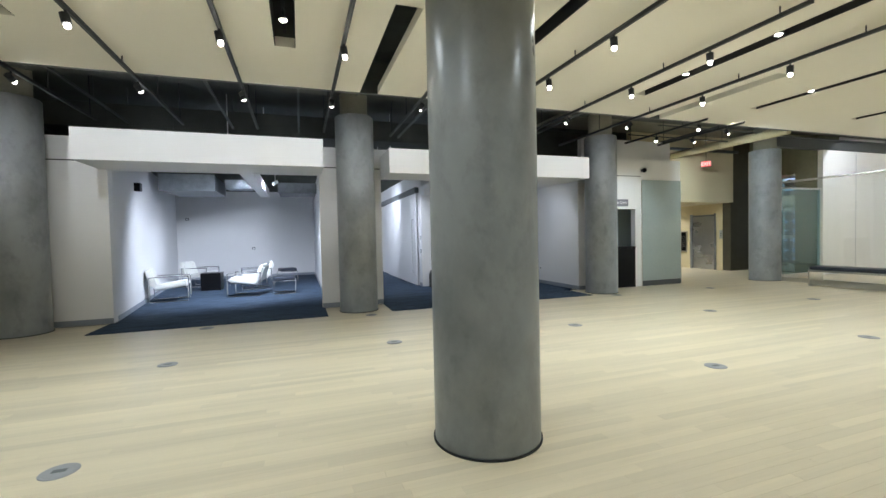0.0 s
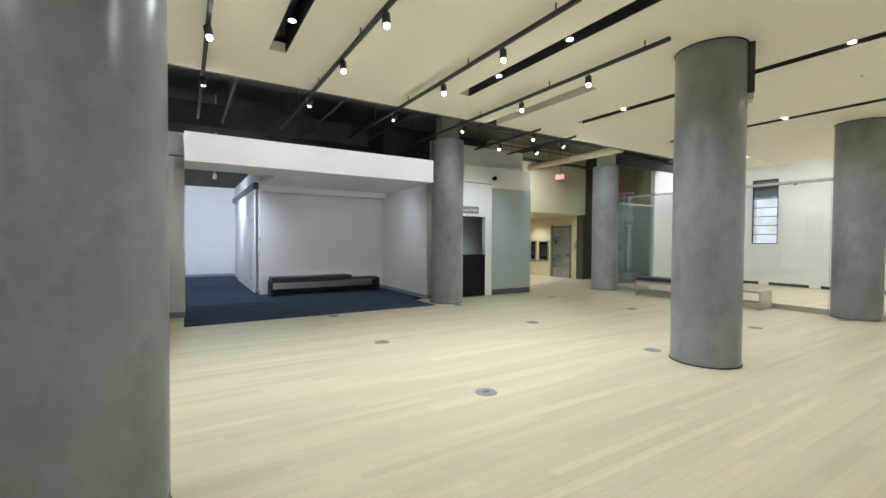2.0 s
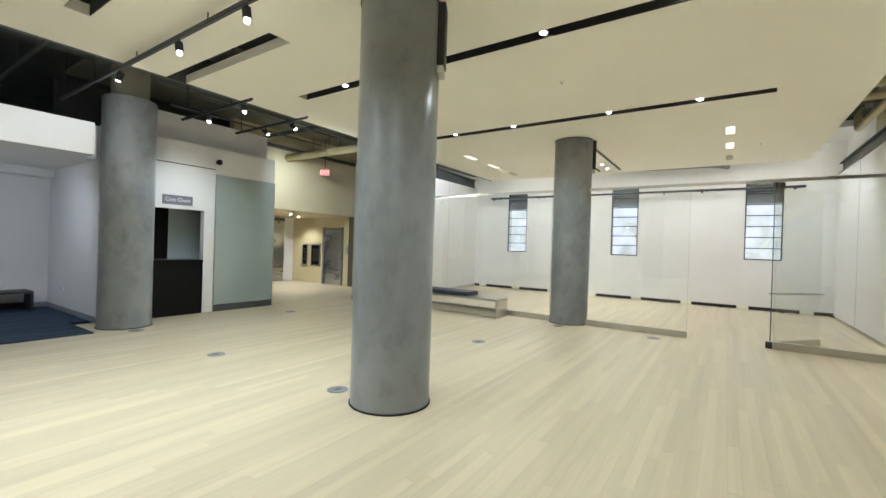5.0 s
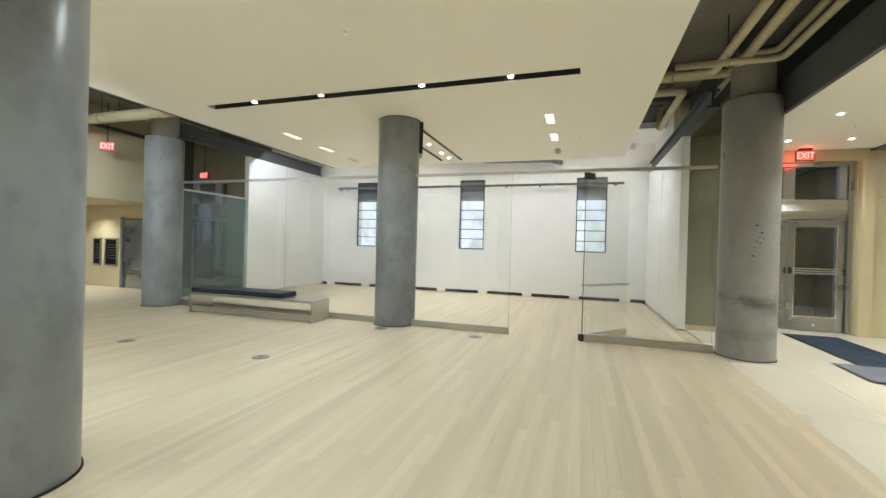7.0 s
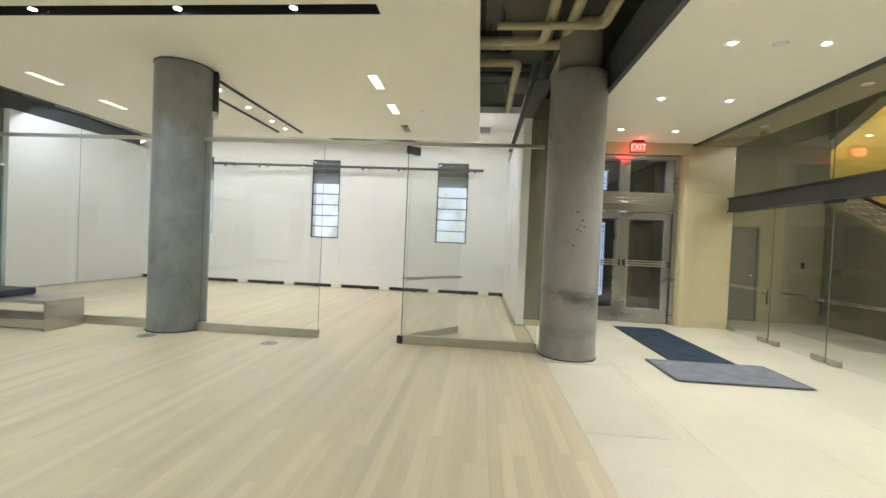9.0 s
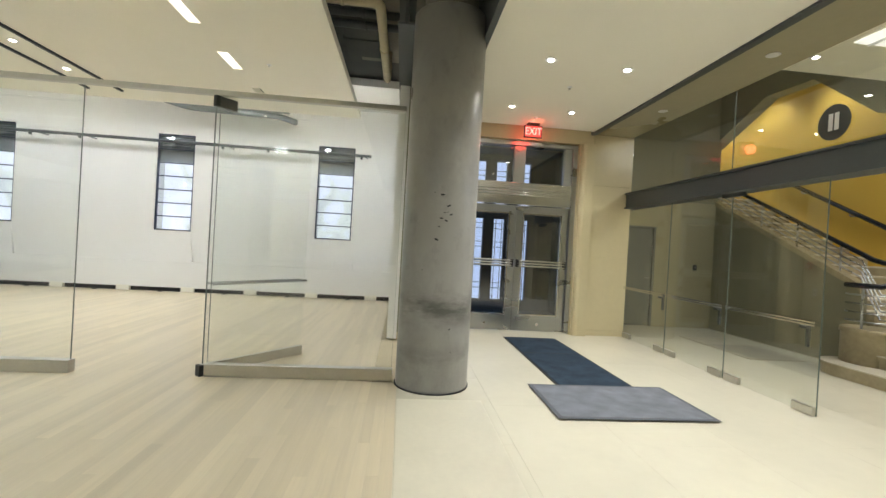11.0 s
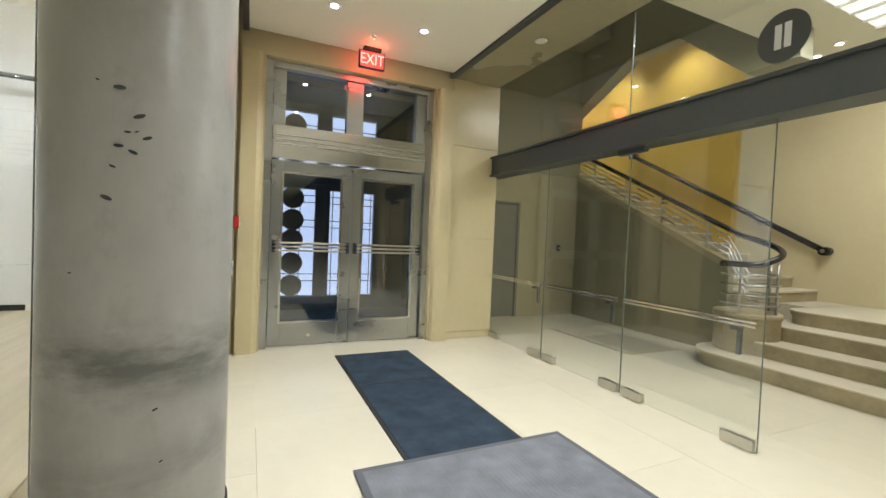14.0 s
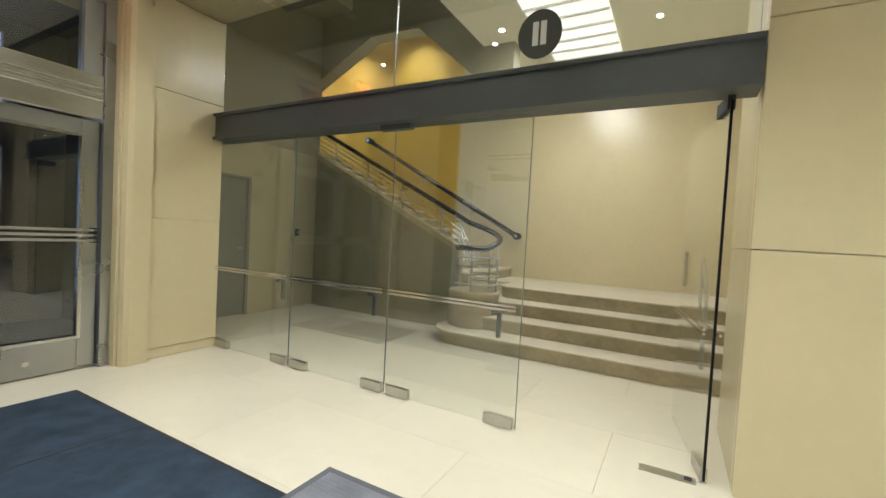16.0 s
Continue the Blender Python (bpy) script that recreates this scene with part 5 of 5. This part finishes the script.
# ---- coat check ----
cc = thing("coat_check_counter", "black gloss coat check counter", "counter", pose(7.25, 8.955, 0))
part("front", B((0, 1.435, 0, 0.03, 0.002, 1.05)), M_BLACK, cc)
part("top", B((0, 1.435, -0.02, 0.55, 1.051, 1.09), bevel=0.004), M_BLACK, cc)
part("plinth", B((0.02, 1.40, 0.031, 0.5, 0.002, 0.1)), M_DARK, cc)
hr = thing("coat_rail", "chrome coat rail behind the counter", "coat rail", pose(7.3, 10.1, 0))
bm = bmesh.new()
tube(bm, [(0, 0, 1.75), (1.9, 0, 1.75)], 0.015, 10)
part("rail", bm, M_CHROME, hr)
for x in (0.05, 0.9, 1.85):
    bm = bmesh.new()
    tube(bm, [(x, 0, -0.01), (x, 0, 1.75)], 0.014, 8)
    part("upright", bm, M_CHROME, hr)
bk = thing("coat_check_screen", "grey green back-painted glass screen", "screen", pose(8.36, 9.75, 0))
part("panel", B((0, 1.78, 0, 0.02, 0.001, 2.4)), M_FROSTB, bk)
part("black_return", B((-1.1, -0.002, 0, 0.02, 0.001, 2.4)), M_BLACK, bk, "black side panel")
fg = thing("frosted_panel", "grey green frosted glass panel with a dark plinth", "glass panel", pose(8.9, CY - 0.004, 0), "", "structure")
part("pane", B((0.02, 1.37, -0.012, 0, 0.15, 2.87)), M_FROST, fg)
part("plinth", B((0.02, 1.37, -0.014, 0.0, 0.002, 0.146)), M_BEAM, fg, "dark metal plinth")
for x in (0.0, 1.374):
    part("edge_trim", B((x, x + 0.012, -0.016, 0, 0.002, 2.87)), M_ALU, fg)
sg = thing("coat_check_sign", "grey sign lettered Coat Check in white", "sign", pose(8.18, CY, 2.165))
part("plate", B((-0.27, 0.27, -0.02, -0.001, 0, 0.18), bevel=0.003), M_SIGN, sg)
cu = bpy.data.curves.new("lettering", "FONT")
cu.body, cu.size, cu.align_x, cu.align_y, cu.extrude = "Coat Check", 0.105, "CENTER", "CENTER", 0.001
tx = new("lettering", cu)
me = bpy.data.meshes.new_from_object(tx.evaluated_get(bpy.context.evaluated_depsgraph_get()))
bpy.data.objects.remove(tx)
me.transform(pose(0, -0.022, 0.09, 90, 0, 0) @ Matrix.Diagonal((0.9, 1, 1, 1)))
me.materials.clear()
me.materials.append(M_SIGNW)
ob = new("lettering", me)
ob.parent = sg
tagged(ob, "white lettering")
br = thing("leaflet_stand", "white leaflet on a small tilted stand", "leaflet", pose(7.62, 8.98, 1.09, 0, 0, 20))
bm = bmesh.new()
prism(bm, [(0.0, 0.001), (0.16, 0.001), (0.02, 0.16), (0.0, 0.16)], 0.0, 0.22)
part("stand", bm, M_SIGNW, br)
part("card", B((0.03, 0.04, 0.02, 0.2, 0.161, 0.17)), M_SIGNW, br)
def dome_camera(x, y, z):
    c_ = thing("security_camera", "black dome security camera on a white wall", "camera", pose(x, y, z), "security cameras")
    part("mount", B((-0.03, 0.03, -0.04, 0, -0.03, 0.03), bevel=0.006), M_DARK, c_)
    bm = bmesh.new()
    lathe(bm, 0, -0.09, [(0.02, -0.06), (0.05, -0.04), (0.06, 0.0), (0.05, 0.04), (0.02, 0.055)], 20)
    part("dome", bm, M_BLACK, c_)
dome_camera(8.93, CY, 3.12)

# ---- lift lobby ----
lf = thing("lift_door", "brushed steel lift doors in a deep steel frame", "lift", pose(14.8, 11.95, 0), "", "structure")
part("leaf", B((-0.02, -0.001, -0.45, -0.003, 0.005, 2.0)), M_STEEL, lf)
part("leaf", B((-0.02, -0.001, 0.003, 0.45, 0.005, 2.0)), M_STEEL, lf)
part("frame", B((-0.06, -0.001, 0.451, 0.56, 0, 2.1), (-0.06, -0.001, -0.50, -0.451, 0, 2.1), (-0.06, -0.001, -0.451, 0.451, 2.001, 2.06), bevel=0.004), M_DUCT, lf, "grey steel frame")
for x0, x1 in ((12.35, 13.35), (13.36, 14.36)):
    l2 = thing("lift_door", "tall brushed steel lift door on a white wall", "lift", pose(x0, 14.3, 0), "", "structure")
    part("leaf", B((0, x1 - x0, -0.03, -0.001, 0.004, 2.3), bevel=0.003), M_STEEL, l2)
    part("head", B((0, x1 - x0, -0.04, -0.001, 2.301, 2.42), bevel=0.003), M_BEAM, l2)
cp = thing("lift_call_panel", "small steel lift call panel on limestone", "call panel", pose(14.8, 11.25, 1.15))
part("plate", B((-0.02, -0.001, -0.06, 0.06, 0, 0.32), bevel=0.003), M_STEEL, cp)
for z in (0.12, 0.2):
    bm = bmesh.new()
    lathe_x(bm, -0.026, -0.0205, 0, z, 0.018, 16)
    part("button", bm, M_DARK, cp)
for y0, y1, lb in ((13.36, 13.72, "narrow framed black directory board on limestone"), (12.66, 13.2, "framed black directory board on limestone")):
    db = thing("directory_board", lb, "notice board", pose(14.8, y0, 0.63), "directory boards")
    w = y1 - y0
    part("frame", B((-0.04, -0.001, 0, 0.05, 0, 0.84), (-0.04, -0.001, w - 0.05, w, 0, 0.84), (-0.04, -0.001, 0.05, w - 0.05, 0, 0.05), (-0.04, -0.001, 0.05, w - 0.05, 0.79, 0.84), bevel=0.004), M_ALU, db)
    part("board", B((-0.02, -0.001, 0.05, w - 0.05, 0.05, 0.79)), M_BLACK, db)
    for k in range(6):
        part("text_bar", B((-0.023, -0.0205, 0.09, w - 0.12, 0.62 - k * 0.08, 0.635 - k * 0.08)), M_ALU, db)


# ---- lounge and alcove ----
def lounge_chair(m, name_label="low white leather armchair on a chrome flat-bar frame"):
    c_ = thing("lounge_chair", name_label, "armchair", m, "lounge chairs")
    for y in (-0.32, 0.32):
        bm = bmesh.new()
        tube(bm, bend([(0.36, y, 0.55), (0.36, y, 0.012), (-0.36, y, 0.012), (-0.36, y, 0.55), (0.36, y, 0.55)], 0.03), 0.012, 8)
        part("side_frame", bm, M_CHROME, c_, "chrome side frame")
    for x, z in ((0.3, 0.3), (-0.25, 0.22), (-0.36, 0.55)):
        bm = bmesh.new()
        tube(bm, [(x, -0.32, z), (x, 0.32, z)], 0.011, 8)
        part("cross_bar", bm, M_CHROME, c_)
    bm = bmesh.new()
    box(bm, -0.3, 0.34, -0.29, 0.29, -0.06, 0.06)
    bmesh.ops.bevel(bm, geom=bm.edges[:], offset=0.035, segments=3, affect="EDGES")
    bm.transform(pose(0.02, 0, 0.35, 0, -8, 0))
    part("seat", bm, M_LEATHER, c_, "white leather seat pad")
    bm = bmesh.new()
    box(bm, -0.06, 0.06, -0.29, 0.29, 0, 0.42)
    bmesh.ops.bevel(bm, geom=bm.edges[:], offset=0.035, segments=3, affect="EDGES")
    bm.transform(pose(-0.27, 0, 0.33, 0, -18, 0))
    part("backrest", bm, M_LEATHER, c_, "white leather back pad")
    return c_

ch = lounge_chair(pose(-2.98, 12.2, 0.006, 0, 0, 8) @ Matrix.Diagonal((1.13, 1.13, 1.13, 1)))
copy_thing(ch, pose(-2.98, 15.6, 0.006, 0, 0, -20))
copy_thing(ch, pose(-1.22, 12.35, 0.006, 0, 0, 172))
copy_thing(ch, pose(-1.15, 14.0, 0.006, 0, 0, 188))
def ottoman(m):
    o = thing("ottoman", "black leather ottoman on a chrome frame", "ottoman", m, "ottomans")
    for y in (-0.26, 0.26):
        bm = bmesh.new()
        tube(bm, bend([(0.28, y, 0.36), (0.28, y, 0.012), (-0.28, y, 0.012), (-0.28, y, 0.36), (0.28, y, 0.36)], 0.03), 0.012, 8)
        part("side_frame", bm, M_CHROME, o)
    bm = B((-0.27, 0.27, -0.245, 0.245, 0.36, 0.47), bevel=0.03)
    part("cushion", bm, M_VINYL, o, "black leather cushion")
    return o
ot = ottoman(pose(-0.28, 12.35, 0.006))
copy_thing(ot, pose(-0.3, 15.9, 0.006, 0, 0, 15))
tb = thing("side_table", "black cube side table", "side table", pose(-2.42, 14.35, 0.006))
part("carcass", B((-0.27, 0.27, -0.27, 0.27, 0.0, 0.5), bevel=0.006), M_BLACK, tb)
part("top", B((-0.275, 0.275, -0.275, 0.275, 0.501, 0.52), bevel=0.004), M_BLACK, tb)
sp = thing("wall_speaker", "black wall speaker on a bracket", "speaker", pose(-3.45, 11.3, 2.68))
part("bracket", B((-0.12, 0.06, -0.02, 0.02, 0.05, 0.09)), M_DARK, sp)
part("cabinet", B((0.061, 0.19, -0.08, 0.08, -0.02, 0.17), bevel=0.012), M_BLACK, sp)
for x, z, lb in ((-1.6, 1.12, "small white outlet plate"), (-3.9, 2.3, "small dark wall sensor")):
    o = thing("wall_plate", lb, "outlet", pose(x, 18.3, z), "wall plates")
    part("plate", B((-0.06, 0.06, -0.012, -0.001, 0, 0.09), bevel=0.003), M_BEAM, o)
    part("insert", B((-0.04, 0.04, -0.016, -0.0125, 0.02, 0.07)), M_SIGNW, o)
for x0, x1, y0, y1, z0, z1 in ((-3.35, -2.05, 13.0, 15.0, 2.88, 3.3), (-0.45, 0.7, 14.5, 16.0, 3.0, 3.3), (-1.9, -1.2, 14.0, 14.6, 3.05, 3.3)):
    d = thing("air_duct", "grey galvanised air duct under the dark ceiling", "duct", pose(x0, y0, z0), "air ducts")
    part("casing", B((0, x1 - x0, 0, y1 - y0, 0, z1 - z0), bevel=0.01), M_DUCT, d)
    part("flange", B((-0.02, x1 - x0 + 0.02, -0.03, -0.001, -0.02, z1 - z0 + 0.02), bevel=0.004), M_DUCT, d)
    for x in (0.1, x1 - x0 - 0.1):
        bm = bmesh.new()
        tube(bm, [(x, 0.3, z1 - z0 - 0.01), (x, 0.3, SLAB - z0)], 0.008, 6)
        part("hanger", bm, M_BEAM, d)
solid("lounge_beam", B((-1.15, -0.85, 9.6, 16.5, 3.05, 3.32)), M_WHITE, "white painted beam across the lounge", "beam", "structure")
sd = thing("sliding_door", "large white sliding door on a dark top rail", "sliding door", pose(3.5, 12.15, 0), "", "structure")
part("leaf", B((-0.045, -0.005, 0.0, 4.2, 0.02, 2.78), bevel=0.004), M_WHITE, sd)
part("top_rail", B((-0.08, 0.045, -0.1, 5.6, 2.79, 2.95), bevel=0.004), M_BEAM, sd, "dark steel top rail")
bm = bmesh.new()
tube(bm, bend([(-0.045, 0.25, 0.4), (-0.1, 0.25, 0.4), (-0.1, 0.25, 2.0), (-0.045, 0.25, 2.0)], 0.02), 0.012, 8)
part("pull_handle", bm, M_CHROME, sd, "tall chrome pull handle")
for z in (1.0, 1.4):
    o = thing("wall_switch", "small grey switch plate on a white wall", "switch", pose(3.55, 11.95, z), "wall switches")
    part("plate", B((-0.012, 0, -0.035, 0.035, 0, 0.11), bevel=0.003), M_BEAM, o)
    part("rocker", B((-0.017, -0.0125, -0.012, 0.012, 0.03, 0.08)), M_SIGNW, o)
solid("alcove_bulkhead", B((3.56, 6.97, 11.55, 11.849, 2.68, 2.838)), M_WHITE, "white bulkhead at the back of the alcove", "trim", "structure")
ou = thing("wall_plate", "small white outlet plate", "outlet", pose(6.979, 10.9, 0.4), "wall plates")
part("plate", B((-0.012, -0.001, -0.035, 0.035, 0, 0.11), bevel=0.003), M_WHITE, ou)
part("insert", B((-0.016, -0.0125, -0.015, 0.015, 0.03, 0.08)), M_BEAM, ou)

# baseboards
def base(x0, x1, y0, y1, name="baseboard"):
    solid(name, B((x0, x1, y0, y1, 0.007, 0.105), bevel=0.003), M_BASE, "grey blue painted baseboard", "baseboard", "structure")
base(-9.2, -3.15, FY - 0.014, FY - 0.001)
base(0.57, 1.88, FY - 0.014, FY - 0.001)
base(3.76, 6.979, 11.836, 11.849)
base(6.966, 6.979, FY - 0.1, 11.83)
base(6.98, 7.24, FY - 0.115, FY - 0.101)
base(3.536, 3.549, 11.86, 12.1)
base(1.721, 1.735, FY + 0.2, 18.2)
base(0.705, 0.719, FY + 0.2, 18.2)
base(-4.2, 0.7, 18.285, 18.299)
base(1.74, 3.54, 18.285, 18.299)
bm = bmesh.new()
prism(bm, [(-3.15 + 0.014, FY + 0.2), (-3.149, FY + 0.2), (-4.27, 18.28), (-4.256, 18.28)], 0.007, 0.105, axis="z")
solid("baseboard", bm, M_BASE, "grey blue painted baseboard", "baseboard", "structure")
# thin shadow joint on the white walls
solid("wall_joint_trim", B((-9.2, -3.29, FY - 0.006, FY - 0.001, 2.98, 3.0), (0.63, 1.87, FY - 0.006, FY - 0.001, 2.98, 3.0), (CX0, 8.89, CY - 0.005, CY - 0.001, 2.96, 2.975)), M_DARK, "dark shadow joint in the white wall", "trim", "structure")


# ---- services in the open ceilings ----
def pipe(pts, r, mat, label, bend_r=0.12):
    p_ = thing("ceiling_pipe", label, "pipe", pose(*pts[0]), "ceiling pipes")
    o = Vector(pts[0])
    bm = bmesh.new()
    tube(bm, [v - o for v in bend(pts, bend_r)], r, 14)
    part("pipe_run", bm, mat, p_)
    for a, b in zip(pts, pts[1:]):
        m_ = (Vector(a) + Vector(b)) / 2 - o
        d = (Vector(b) - Vector(a)).normalized()
        bm = bmesh.new()
        tube(bm, [m_ - d * 0.02, m_ + d * 0.02], r * 1.16, 14)
        part("coupling", bm, mat, p_)
        if abs(d.z) < 0.5:
            bm = bmesh.new()
            tube(bm, [m_ + Vector((0, 0, r)), m_ + Vector((0, 0, SLAB - o.z - m_.z))], 0.008, 6)
            part("hanger", bm, M_BEAM, p_)

CP = "cream painted service pipe under the slab"
pipe([(4.0, -2.34, 4.2), (13.1, -2.34, 4.2), (13.1, -1.2, 4.2)], 0.06, M_PIPE, CP)
pipe([(4.0, -2.62, 4.22), (13.25, -2.62, 4.22), (13.25, -1.0, 4.22)], 0.065, M_PIPE, CP)
pipe([(13.6, -1.2, 4.12), (13.6, -2.05, 4.12), (15.9, -2.05, 4.12), (15.9, -2.05, 4.6)], 0.06, M_PIPE, CP)
pipe([(5.0, -3.02, 4.3), (12.75, -3.02, 4.3), (12.75, -2.7, 4.3), (15.5, -2.7, 4.3)], 0.045, M_PIPE, CP)
pipe([(6.0, -2.95, 4.05), (12.4, -2.95, 4.05), (12.4, -1.7, 4.05)], 0.045, M_PIPE, CP)
pipe([(14.2, -1.3, 4.3), (14.2, -2.3, 4.3)], 0.05, M_BEAM, "dark service pipe under the slab")
pipe([(14.5, -1.3, 4.3), (14.5, -2.3, 4.3)], 0.05, M_BEAM, "dark service pipe under the slab")
pipe([(11.9, 7.2, 3.95), (11.9, 10.75, 3.95)], 0.10, M_PIPE, "thick cream insulated pipe under the slab")
pipe([(12.25, 7.2, 4.05), (12.25, 10.75, 4.05)], 0.07, M_PIPE, CP)
pipe([(12.7, 6.9, 4.2), (12.7, 10.75, 4.2)], 0.06, M_PIPE, CP)
pipe([(10.6, 7.0, 4.15), (10.6, 10.5, 4.15), (14.6, 10.5, 4.15)], 0.05, M_BEAM, "dark service pipe under the slab")
pipe([(13.4, 8.9, 4.25), (15.6, 8.9, 4.25)], 0.08, M_PIPE, CP)
for x0, x1, y0, y1, z0, z1 in ((-6, 6.5, 7.2, 7.75, 4.1, 4.5), (-6, 6.0, 10.5, 11.2, 3.9, 4.4), (7.5, 10.5, 7.3, 7.7, 4.2, 4.5), (13.8, 15.6, -1.95, -1.45, 4.35, 4.7)):
    d = thing("air_duct", "dark painted air duct in the open ceiling", "duct", pose(x0, y0, z0), "air ducts")
    part("casing", B((0, x1 - x0, 0, y1 - y0, 0, z1 - z0), bevel=0.01), M_SLAB, d)
    for k in range(1, max(2, int((x1 - x0) / 1.2))):
        x = k * 1.2
        if x < x1 - x0 - 0.1:
            part("flange", B((x, x + 0.03, -0.02, y1 - y0 + 0.02, -0.02, z1 - z0 + 0.01)), M_SLAB, d)
    part("hanger", B((0.2, 0.22, 0.1, 0.12, z1 - z0 - 0.005, SLAB - z0)), M_BEAM, d)
for i, x in enumerate((-5, -3.2, -1.2, 0.2, 2.6, 4.4, 5.9)):
    b_ = thing("ceiling_strut", "dark steel channel strut under the slab", "strut", pose(x, 6.9, 4.0), "ceiling struts")
    part("channel", B((-0.02, 0.02, 0, 4.0, 0, 0.04)), M_BEAM, b_)
    for y in (0.3, 2.0, 3.6):
        part("rod", B((-0.006, 0.006, y, y + 0.012, 0.041, SLAB - 4.0)), M_BEAM, b_)


# ---- round floor boxes ----
def floor_box(x, y):
    f = thing("floor_box", "round grey metal floor outlet cover", "floor outlet", pose(x, y, 0), "floor outlets")
    bm = bmesh.new()
    lathe(bm, 0, 0, [(0.108, 0.0005), (0.108, 0.003), (0.102, 0.005)], 36)
    part("flange", bm, M_LID, f)
    bm = bmesh.new()
    lathe(bm, 0, 0, [(0.088, 0.0052), (0.086, 0.007)], 36)
    part("lid", bm, M_LID, f, "dull grey lid")
    part("flap", B((-0.04, 0.04, -0.022, 0.022, 0.0072, 0.0085)), M_BEAM, f)

for x, y in ((-4.3, 3.28), (-1.38, 3.26), (4.37, 3.24), (7.29, 3.36), (10.24, 3.34), (-4.3, 5.7), (-1.41, 5.75), (1.36, 5.7), (4.29, 5.59), (7.22, 5.6), (10.17, 5.65), (-1.4, 7.95), (1.4, 7.95), (4.3, 7.95), (7.17, 7.95), (10.02, 7.85), (12.57, 2.81), (12.6, 1.1)):
    floor_box(x, y)


# ---- floors, in pieces ----
rng = random.Random(5)
PW, GAP = 0.083, 0.0007
LENS = [0.8, 1.1, 1.45, 1.8, 2.2]
def piece_mesh(name, l, w, mat, h=0.017):
    return mesh_of(name, B((0, l, 0, w, -h, 0)), mat)
plank_meshes = [piece_mesh("plank", l - GAP, PW - GAP, M_WOOD) for l in LENS]
floor_ob = thing("floor", "pale maple strip floor, lightly worn", "floor", pose(0, 0, 0), "", "structure")
verts, faces = [], []
def add_flat(x0, x1, y0, y1, h=0.017):
    n = len(verts)
    verts.extend([(x0, y0, -h), (x1, y0, -h), (x1, y1, -h), (x0, y1, -h), (x0, y0, 0), (x1, y0, 0), (x1, y1, 0), (x0, y1, 0)])
    faces.extend([(n + 4, n + 5, n + 6, n + 7), (n, n + 1, n + 5, n + 4), (n + 1, n + 2, n + 6, n + 5), (n + 2, n + 3, n + 7, n + 6), (n + 3, n, n + 4, n + 7)])
count = 0
row = 0
y = -2.47
while y < 14.25:
    if y < -2.3:
        spans = [(-9.2, 13.0)]
    elif y < BY - PW:
        spans = [(-9.2, 19.1)]
    elif y < FY - PW:
        spans = [(-9.2, -3.2), (0.62, 1.86), (6.7, 15.75)] if y > 8.42 else [(-9.2, -3.2), (0.62, 1.86), (6.7, 19.1)]
    elif y < 10.85:
        spans = [(10.29, 15.75)]
    else:
        spans = [(10.29, 14.78)]
    for a, b in spans:
        x = a - rng.random() * 1.2 if b - a > 3 else a
        while x < b - 0.05:
            k = rng.randrange(5)
            x1 = min(b, x + LENS[k])
            xa = max(a, x)
            if xa == x and x1 == x + LENS[k] and 0.5 < x < 11.0 and -1.3 < y < 1.7 and count < 300:
                p = new("plank", plank_meshes[k])
                p.parent = floor_ob
                p.location = (x, y, 0)
                count += 1
            else:
                add_flat(xa, x1 - GAP, y, y + PW - GAP)
            x = x1 if x1 == b else x + LENS[k]
    y += PW
me = bpy.data.meshes.new("plank_field")
me.from_pydata(verts, [], faces)
me.materials.append(M_WOODJ)
pf = new("plank_field", me)
pf.parent = floor_ob
tagged(pf, "pale maple strip boards", kind="stuff")

# stone floor of the entrance and the stair hall
stone_floor = thing("stone_floor", "cream polished limestone floor in large slabs", "floor", pose(0, 0, 0), "", "structure")
TX, TY = 1.5, 0.86
tile_mesh = piece_mesh("slab", TX - 0.0016, TY - 0.0016, M_STONE, 0.02)
part("threshold", B((13.8, 16.5, -6.6, -2.474, -0.0195, -0.0012)), M_STONE, stone_floor, "cream stone margin along the walls")
part("bed", B((-9.2, 17.2, -11.0, -2.472, -0.3, -0.0205)), M_JOINT, stone_floor)
verts, faces = [], []
for i in range(-7, 12):
    for j in range(10):
        x, y = i * TX + (0.75 if j % 2 else 0) - 0.3, -2.474 - (j + 1) * TY
        if x > 16.9 or (x + TX > 15.9 and y > -7.0) and x > 15.0:
            if x > 15.3 and y > -6.6:
                continue
        if x > 5.5:
            p = new("slab", tile_mesh)
            p.parent = stone_floor
            p.location = (x, y, 0)
        else:
            add_flat(x, x + TX - 0.003, y, y + TY - 0.003, 0.02)
me = bpy.data.meshes.new("slab_field")
me.from_pydata(verts, [], faces)
me.materials.append(M_STONE)
sf = new("slab_field", me)
sf.parent = stone_floor
tagged(sf, "cream limestone slabs", kind="stuff")
solid("floor_inlay", B((10.62, 12.55, -3.25, -2.478, 0.0005, 0.0016)), M_INLAY, "greyer stone inlay at the edge of the boards", "floor", "structure")
solid("floor_edge_strip", B((-9.2, 12.65, -2.474, -2.470, -0.01, 0.0015)), M_JOINT, "thin dark metal strip between boards and stone", "trim", "structure")
